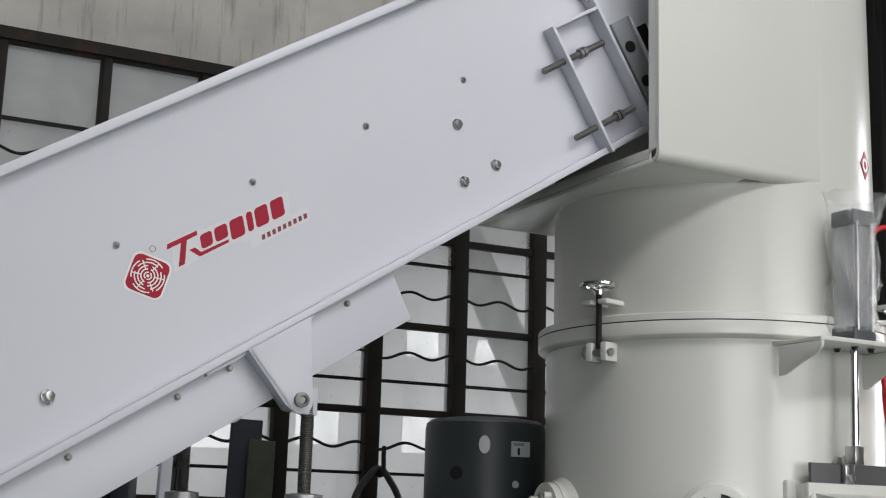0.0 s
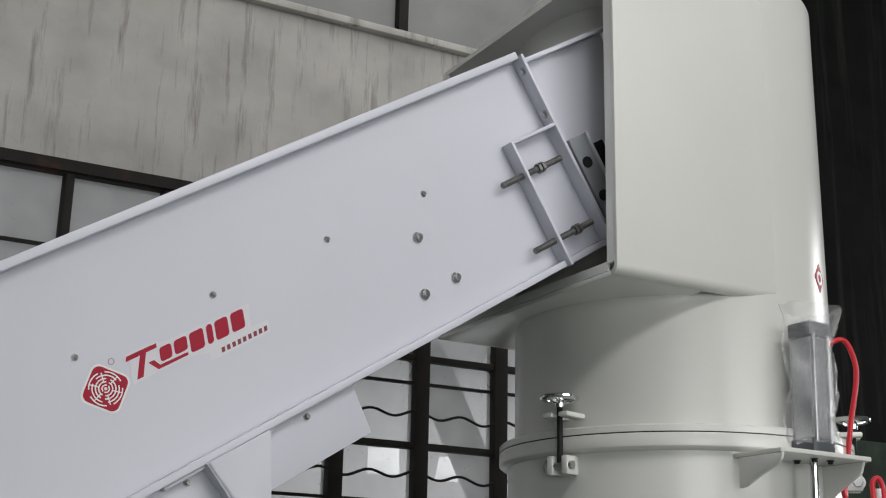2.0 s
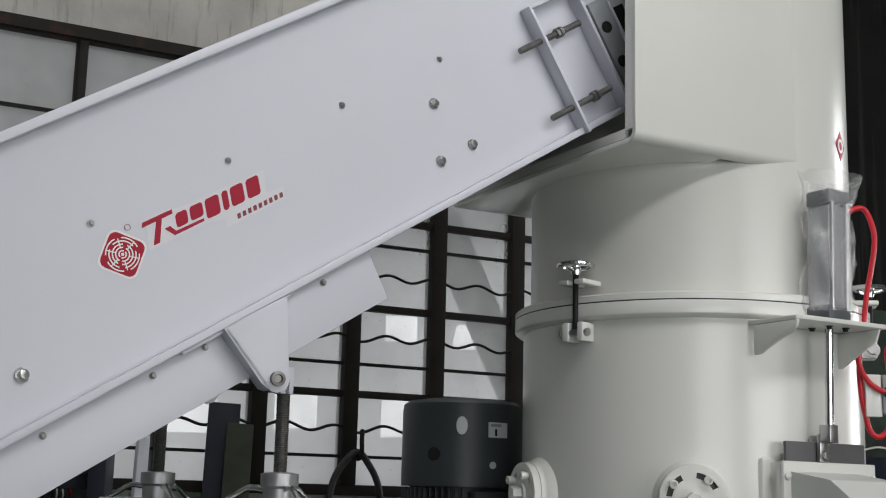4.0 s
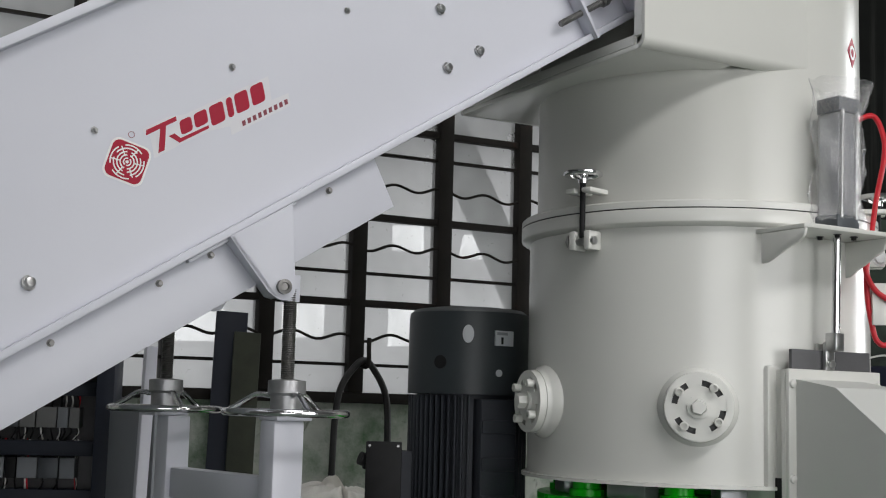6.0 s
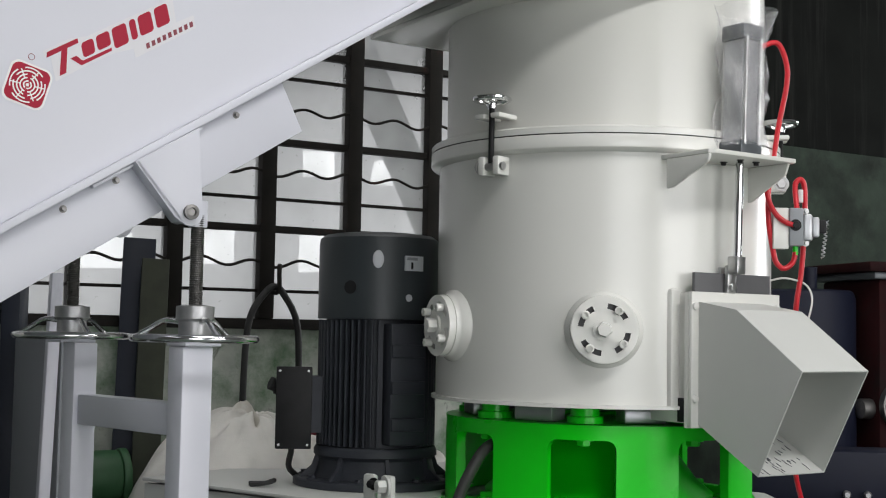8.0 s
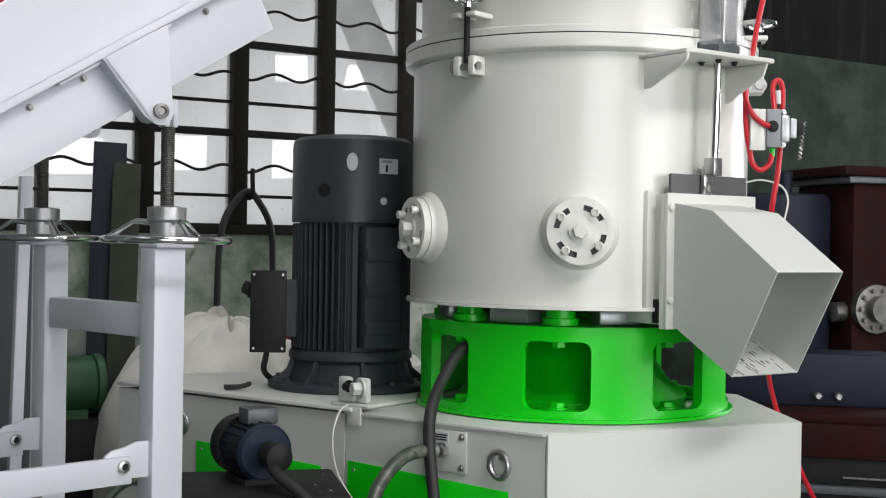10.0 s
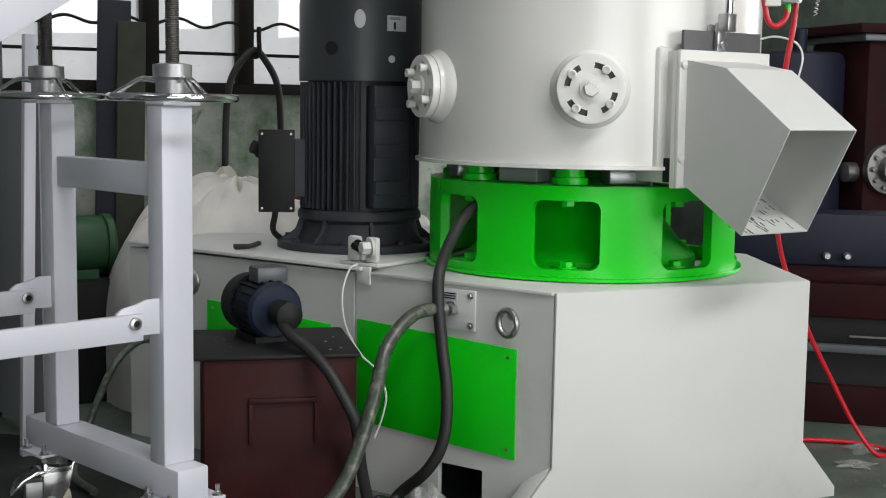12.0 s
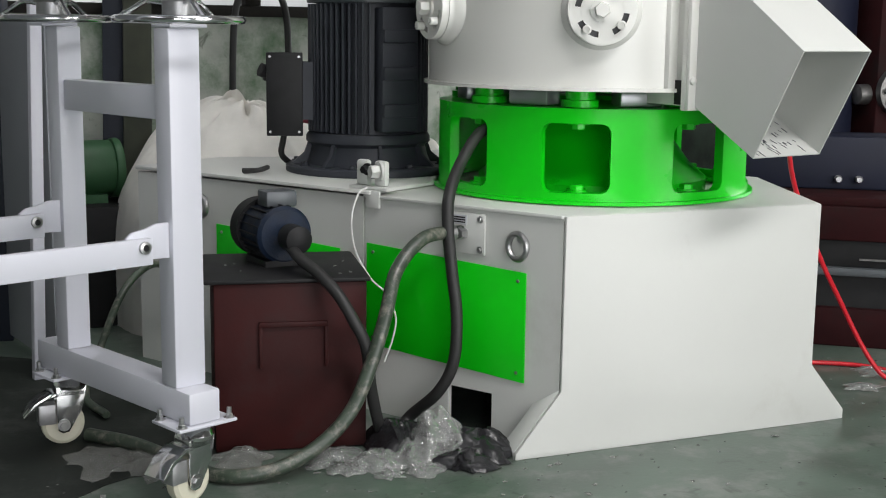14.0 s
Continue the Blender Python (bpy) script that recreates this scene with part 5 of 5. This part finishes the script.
part("connector", box(B(), 0.086, 0.112, -0.015, 0.015, -0.018, 0.028), BLACK, vlv, bevel=0.004)
part("silencer", cyl(B(), 0.0095, -0.095, -0.066, pose(0.006, 0, 0), 12), GREEN, vlv)
part("spring", tube(B(), [(0.120 - 0.0003 * k + 0.005 * math.cos(k), 0.005 * math.sin(k), 0.026 - 0.0022 * k) for k in range(60)], 0.0026, 6), ZINC, vlv)
whole("valve_tag", tube(B(), [(1.568, 4.385, 1.92), (1.568, 4.385, 1.875)], 0.010, 8), LOGO_WHITE, "small white tag on the red hose", "tag")

# dark sheet that paints the shade on the floor round the stand
random.seed(31)
bm = B()
edge = []
for k in range(72):
    a = 2 * math.pi * k / 72
    r = 1 + 0.22 * noise.noise(Vector((2 * math.cos(a), 2 * math.sin(a), 3))) + 0.10 * noise.noise(Vector((7 * math.cos(a), 7 * math.sin(a), 1)))
    edge.append((-1.75 + 1.34 * r * math.cos(a), 4.34 + 0.98 * r * math.sin(a)))
prism(bm, edge, 0.0, 0.0025)
whole("floor_shade_patch", bm, FLOOR_SHADE, "dark sheet painting shade on the floor round the stand", "stain", smooth=0)

# ---- scraps of film on the floor ----
random.seed(21)


def scrap(x, y, s, h, mat, label):
    """A torn, crumpled sheet: folds from sharp-creased noise, an uneven outline, lying on the floor."""
    bm = B()
    n, seed = 26, Vector((x * 7, y * 5, random.uniform(0, 50)))
    rows = []
    for i in range(9):
        row = []
        for j in range(n):
            a = 2 * math.pi * j / n
            q = Vector((math.cos(a), math.sin(a), 0))
            edge = 0.62 + 0.5 * noise.noise(q * 1.7 + seed) + 0.25 * noise.noise(q * 5 + seed)
            r = i / 8 * s * max(0.3, edge)
            px, py = r * q.x, r * q.y
            k = Vector((px, py, 0)) * (3.2 / s) + seed
            fold = 0.55 + 0.6 * abs(noise.noise(k)) + 0.35 * (0.5 - abs(noise.noise(k * 2.3)))
            z = 0.004 + h * (1 - (i / 8) ** 1.6) * fold + 0.012 * abs(noise.noise(k * 4)) * (1 if i < 8 else 0.3)
            row.append(bm.verts.new((x + px + 0.02 * noise.noise(k * 3), y + py, z)))
        rows.append(row)
    bmesh.ops.remove_doubles(bm, verts=rows[0], dist=0.05)
    bm.verts.ensure_lookup_table()
    centre = bm.verts[0]
    for j in range(n):
        bm.faces.new([centre, rows[1][j], rows[1][(j + 1) % n]])
    for p, q in zip(rows[1:], rows[2:]):
        for j in range(n):
            bm.faces.new([p[j], q[j], q[(j + 1) % n], p[(j + 1) % n]])
    whole("film_scrap", bm, mat, label, "scrap", smooth=85, group="film scraps on the floor")


for x, y, s, h in ((0.32, 4.08, 0.20, 0.17), (0.22, 4.00, 0.18, 0.07), (0.12, 3.94, 0.16, 0.05), (0.38, 3.99, 0.16, 0.05), (-0.02, 4.0, 0.16, 0.04), (-0.3, 4.0, 0.18, 0.04), (-0.55, 3.98, 0.2, 0.03), (0.27, 3.88, 0.10, 0.02), (-0.75, 4.0, 0.2, 0.02), (2.02, 4.75, 0.10, 0.02), (2.16, 4.98, 0.12, 0.015), (0.02, 3.90, 0.10, 0.015), (0.16, 3.84, 0.07, 0.01)):
    scrap(x, y, s, h, SCRAP if x > -0.2 else DULL_FILM, "crumpled grey plastic film scrap on the floor")
for x, y, s, h in ((0.46, 4.04, 0.20, 0.10), (0.20, 4.12, 0.20, 0.12), (0.40, 3.92, 0.14, 0.06)):
    scrap(x, y, s, h, BLACK_FILM, "crumpled black plastic film scrap on the floor")

# ---- things behind ----


bag = thing("bulk_bag", Matrix.Translation((-0.42, 6.0, 0)), "slumped white woven bulk bag behind the base", "bag", group="bulk bags by the wall")


def sack(cx, cy, rx, ry, top, seed):
    """A slumped sack: a broad dome with creases that run down from its gathered top."""
    bm = B()
    rows = []
    for i in range(40):
        t = i / 39
        row = []
        for j in range(96):
            a = 2 * math.pi * j / 96
            q = Vector((math.cos(a), math.sin(a), 0))
            sag = 1 + 0.16 * noise.noise(q * 1.4 + Vector((seed, 0, t))) + 0.05 * (0.4 - abs(noise.noise(q * 4.5 + Vector((0, seed, 1.6 * t)))))
            prof = math.sin(math.pi / 2 * min(1, t * 1.12)) ** 0.75
            r = prof * sag
            z = top * (1 - max(0.0, t - 0.12) / 0.88 * 1.0) ** 0.55 if t > 0.12 else top
            crease = 0.055 * (0.4 - abs(noise.noise(q * 3.2 + Vector((seed, 3, 2.5 * t))))) + 0.03 * noise.noise(q * 7 * (0.3 + t) + Vector((1, seed, 4 * t)))
            z = max(0.0, z * (1 + 0.10 * noise.noise(q * 1.2 * t + Vector((seed, 1, 0)))) + crease * (1 - t) * 1.4)
            row.append(bm.verts.new((cx + rx * r * q.x, cy + ry * r * q.y, z if i < 39 else 0.0)))
        rows.append(row)
    bmesh.ops.remove_doubles(bm, verts=rows[0], dist=0.03)
    rows[0] = [v for v in rows[0] if v.is_valid]
    for p, q in zip(rows[1:], rows[2:]):
        for j in range(96):
            bm.faces.new([p[j], q[j], q[(j + 1) % 96], p[(j + 1) % 96]])
    for j in range(96):
        bm.faces.new([rows[0][0], rows[1][j], rows[1][(j + 1) % 96]])
    return bm


def cloth_ear(cx, cy, z, w, h, seed):
    """The bag's loose gathered mouth, a bent flap of cloth."""
    bm = B()
    grid = []
    for i in range(13):
        u = i / 12 - 0.5
        grid.append([bm.verts.new((cx + w * u * (1 - 0.45 * v / 6), cy + 0.05 * math.sin(7 * u + seed) + 0.07 * (v / 6) ** 2, z - 0.08 + (h + 0.08) * v / 6 * math.cos(2.2 * (u - 0.1)) ** 0.8 + 0.012 * noise.noise(Vector((u * 9, v, seed))))) for v in range(7)])
    for p, q in zip(grid, grid[1:]):
        for v in range(6):
            bm.faces.new([p[v], q[v], q[v + 1], p[v + 1]])
    bmesh.ops.solidify(bm, geom=bm.faces[:], thickness=0.004)
    return bm


part("sack", sack(0, 0, 0.62, 0.46, 0.985, 3.0), BAG, bag, smooth=60)
part("gathered_mouth", cloth_ear(-0.07, -0.08, 0.97, 0.30, 0.10, 1.0), BAG, bag, "loose gathered cloth mouth", smooth=60)
part("printed_patch", box(B(), 0.05, 0.16, -0.13, -0.12, 0.965, 1.01, pose(0, 0, 0, 0, 12, 0)), LOGO_DARK, bag, "small faded red print", bevel=0.003)
bag = thing("bulk_bag", Matrix.Translation((0.16, 6.15, 0)), "slumped white woven bulk bag by the wall", "bag", group="bulk bags by the wall")
part("sack", sack(0, 0, 0.44, 0.38, 0.92, 8.0), BAG, bag, smooth=60)
part("gathered_mouth", cloth_ear(0.05, -0.05, 0.93, 0.24, 0.08, 2.0), BAG, bag, smooth=60)
whole("steel_post", box(B(), -0.022, 0.022, -0.004, 0.035, 0.0, 1.60), WHITE, "slim white painted steel post", "post", bevel=0.003, m=pose(-1.145, 4.985, 0, 0, 1.5, 30))

cab = thing("electrical_cabinet", pose(-1.40, 5.62, 0, 0, 0, 8), "open dark slate electrical cabinet with rows of breakers and wiring", "cabinet")
part("frame", box(B(), -0.075, 0.0, 0.0, 0.35, 0.0, 1.62), BLUE_CAB, cab, bevel=0.004)
part("frame", box(B(), -1.2, -1.12, 0.0, 0.35, 0.0, 1.62), BLUE_CAB, cab, bevel=0.004)
part("top", box(B(), -1.12, -0.075, 0.0, 0.35, 1.56, 1.62), BLUE_CAB, cab)
part("back_panel", box(B(), -1.12, -0.075, 0.30, 0.33, 0.0, 1.56), GATE, cab, "grey mounting plate")
for z in (0.42, 0.68, 0.93, 1.14, 1.40):
    part("cable_duct", box(B(), -1.12, -0.075, 0.10, 0.20, z, z + 0.065), BLUE_CAB, cab, bevel=0.003)
random.seed(5)
for z in (0.50, 0.76, 1.01, 1.23):
    x = -1.08
    while x < -0.16:
        w = random.choice((0.05, 0.07, 0.09))
        b = part("breaker", box(B(), x, x + w - 0.006, 0.14, 0.27, z + 0.03, z + 0.12), random.choice((DARK_ALU, GREY_CAB, BLACK, GREY_CAB, SHEET)), cab, bevel=0.003)
        x += w
        for k in range(3):
            xx = x - w * random.random()
            part("wire", tube(B(), [(xx, 0.16, z + 0.12), (xx + 0.01, 0.11, z + 0.15), (xx + random.uniform(-0.02, 0.02), 0.13, z + 0.20)], 0.004, 5, curve=3), random.choice((BLACK, WIRE_WHITE, BLACK, WIRE_WHITE, RED_HOSE, BLACK)), cab)
            part("wire", tube(B(), [(xx, 0.16, z + 0.03), (xx + 0.01, 0.11, z + 0.01), (xx + random.uniform(-0.02, 0.02), 0.13, z - 0.02)], 0.004, 5, curve=3), random.choice((BLACK, WIRE_WHITE, BLACK, WIRE_WHITE, RED_HOSE, BLACK)), cab)
door = part("door", box(B(), -0.014, 0.014, -0.62, 0.0, 0.03, 1.36, pose(0.0, 0.0, 0, 0, 0, 22)), GREY_CAB, cab, "mid grey open cabinet door", bevel=0.004)
part("door_handle", box(B(), 0.014, 0.030, -0.58, -0.55, 0.80, 0.98, pose(0.0, 0.0, 0, 0, 0, 22)), BLACK, door, bevel=0.003)

whole("board", box(B(), -0.078, 0.078, 0, 0.02, 0, 1.86), BLUE_CAB, "dark blue board leaning on the wall", "board", bevel=0.004, m=pose(-1.02, 6.10, 0, -9, 2, 14))
whole("board", box(B(), -0.065, 0.065, 0, 0.03, 0, 1.755), WOOD, "grey brown board leaning on the wall", "board", bevel=0.004, m=pose(-0.93, 6.05, 0, -9, 2, 14))
gm = thing("green_motor", pose(-1.20, 6.05, 0.55, 0, 0, 25), "dull green electric motor on a dark crate", "motor")
part("frame", cyl(B(), 0.13, -0.16, 0.16, pose(0, 0, 0.15, 0, 90, 0), 32), DULL_GREEN, gm, bevel=0.01)
part("foot", box(B(), -0.12, 0.12, -0.1, 0.1, 0.0, 0.04), DULL_GREEN, gm)
part("fan_cowl", cyl(B(), 0.138, 0.16, 0.20, pose(0, 0, 0.15, 0, 90, 0), 32), DULL_GREEN, gm, bevel=0.01)
whole("crate", box(B(), -0.3, 0.3, -0.22, 0.22, 0, 0.55), BLACK, "dark steel crate on the floor", "crate", bevel=0.008, m=pose(-1.20, 6.05, 0, 0, 0, 25))
wl = WALL @ Matrix.Translation((0, -0.12, 0))
whole("wall_hose", tube(B(), [wl @ Vector(q) for q in ((-0.655, 0, 0.80), (-0.651, 0, 1.049), (-0.642, 0, 1.327), (-0.615, 0, 1.48), (-0.54, 0, 1.59), (-0.49, 0, 1.62), (-0.44, 0, 1.58), (-0.364, 0, 1.441), (-0.346, 0, 1.203), (-0.345, 0, 0.8))], 0.0175, 12, curve=8), RUBBER, "dark hose hung over a wall hook", "hose")
whole("wall_hook", tube(B(), [WALL @ Vector(q) for q in ((-0.49, 0.0, 1.61), (-0.49, -0.16, 1.59), (-0.49, -0.17, 1.69), (-0.48, -0.15, 1.73))], 0.012, 8, curve=5), IRON, "rusty iron wall hook", "hook")

bed = thing("extruder_bed", pose(2.228, 5.407, 0, 0, 0, -20), "dark red steel machine bed, colour deepened and recesses blackened for shade", "machine bed")
part("plinth", box(B(), -0.6, 1.6, 0.0, 0.5, 0.0, 0.170), SHADED_RED, bed, bevel=0.008)
# black filling stands in for the shade in this gap
part("recess", box(B(), -0.58, 1.58, 0.04, 0.48, 0.170, 0.318), BLACK, bed)
part("shelf", box(B(), -0.6, 1.6, -0.02, 0.5, 0.318, 0.352), DARK_ALU, bed, "grey steel shelf", bevel=0.004)
part("drawer", box(B(), -0.58, 1.58, 0.015, 0.48, 0.352, 0.470), BLACK, bed, bevel=0.006)
part("drawer_rail", box(B(), 0.02, 0.22, 0.004, 0.015, 0.385, 0.393), STEEL, bed)
part("beam", box(B(), -0.6, 1.6, -0.01, 0.5, 0.470, 0.617), SHADED_RED, bed, bevel=0.008)
part("top", box(B(), -0.6, 1.6, 0.02, 0.5, 0.617, 0.655), SHADED_RED, bed, bevel=0.006)
red = thing("red_machine", pose(2.66, 6.20, 0, 0, 0, 12), "dark red cast machine column with a bolted flange, colour deepened for shade", "machine")
part("column", box(B(), -0.055, 0.6, 0.0, 0.5, 0.0, 1.70), SHADED_RED, red, bevel=0.015)
part("cap", box(B(), -0.14, 0.66, -0.05, 0.55, 1.735, 1.785), SHADED_RED, red, bevel=0.012)
part("cap_plate", box(B(), -0.10, 0.62, -0.03, 0.53, 1.700, 1.735), DARK_ALU, red, bevel=0.006)
fl = part("flange", lathe(B(), [(0, 0), (0.12, 0), (0.12, 0.04), (0.065, 0.045), (0.065, 0.10), (0, 0.10)], 36, pose(0.06, 0.0, 1.08, 90, 0, 0)), STEEL, red, "dark bolted steel flange")
for k in range(10):
    a = 2 * math.pi * k / 10
    part("bolt", hex_bolt(B(), 0.012, 0.018, pose(0.06 + 0.094 * math.cos(a), -0.04, 1.08 + 0.094 * math.sin(a), 90, 0, 0)), STEEL, fl)
part("side_boss", lathe(B(), [(0, 0), (0.05, 0), (0.05, 0.06), (0.03, 0.07), (0, 0.07)], 20, pose(-0.055, 0.08, 1.06, 0, -90, 0)), STEEL, red)
part("green_bracket", box(B(), -0.09, -0.02, -0.06, 0.0, 0.655, 0.82), DULL_GREEN, red, bevel=0.006)
part("handle", tube(B(), [(-0.25, -0.35, 0.66), (-0.1, -0.3, 0.78), (0.1, -0.25, 0.86), (0.3, -0.2, 0.90)], 0.018, 10, curve=6), BLACK, red, "black bent lever")
drum = thing("blue_drum", pose(2.30, 6.42, 0), "tall dark blue steel drum with a filler neck", "drum")
part("shell", lathe(B(), [(0, 0), (0.262, 0), (0.262, 0.80), (0.268, 0.81), (0.262, 0.82), (0.262, 1.60), (0.25, 1.635), (0.235, 1.645), (0, 1.645)], 56), BLUE, drum)
part("neck", lathe(B(), [(0, 1.645), (0.034, 1.645), (0.034, 1.76), (0, 1.765)], 20, pose(0.02, -0.06, 0)), BLUE, drum)
tank2 = thing("blue_tank", pose(2.18, 5.75, 0.655, 0, 0, -14), "low dark blue box tank with metal fittings", "tank")
part("body", box(B(), -0.35, 0.42, 0.0, 0.3, 0.0, 0.24), BLUE, tank2, bevel=0.012)
for x in (0.08, 0.17):
    part("fitting", lathe(B(), [(0, 0), (0.016, 0), (0.018, 0.03), (0.012, 0.045), (0, 0.045)], 14, pose(x, 0.0, 0.05, 90, 0, 0)), CAST, tank2, "dull metal pipe fitting")
hose("sensor_wire", [(1.46, 4.40, 1.60), (1.52, 4.40, 1.61), (1.59, 4.40, 1.59), (1.615, 4.40, 1.54), (1.60, 4.40, 1.46)], 0.0035, WIRE_WHITE, "thin pale sensor wire", 6)

# crumbs of film and dust strewn over the floor
random.seed(77)
bm = B()
for k in range(190):
    x, y = random.choice(((random.uniform(1.75, 2.4), random.uniform(4.3, 5.2)), (random.uniform(-0.9, 0.7), random.uniform(3.6, 4.05)), (random.uniform(0.5, 2.2), random.uniform(3.6, 4.3))))
    s = 0.003 + 0.012 * random.random() ** 2.5
    mm = pose(x, y, 0.001 + 0.0006 * (k % 5), random.uniform(-8, 8), random.uniform(-8, 8), random.uniform(0, 360))
    prism(bm, [(-s, -s * 0.5), (s * 0.8, -s * 0.6), (s, s * 0.4), (-s * 0.3, s * 0.7)], 0.0, 0.0012, mm)
whole("floor_debris", bm, DULL_FILM, "small dull grey film crumbs strewn on the floor", "debris", smooth=0, kind="stuff")

# small litter on the base's top plate and on the tank's lid
whole("cable_offcut", tube(B(), [(-0.36, 5.02, 0.806), (-0.31, 5.00, 0.812), (-0.27, 5.03, 0.822), (-0.30, 5.06, 0.808), (-0.37, 5.06, 0.806)], 0.009, 8, curve=6), RUBBER, "short black cable offcut lying on the base plate", "cable")
random.seed(40)
bm = B()
for k in range(11):
    q = RB @ pose(random.uniform(0.02, 0.46), random.uniform(0.02, 0.42), 0.5685, 0, 0, random.uniform(0, 360))
    r = random.uniform(0.002, 0.006)
    prism(bm, [(-r, -r * 0.6), (r, -r * 0.5), (r * 0.7, r * 0.6), (-r * 0.5, r * 0.7)], 0.0, 0.0015, q)
whole("lid_crumbs", bm, DULL_FILM, "pale plastic crumbs strewn on the tank lid", "debris", smooth=0, kind="stuff")
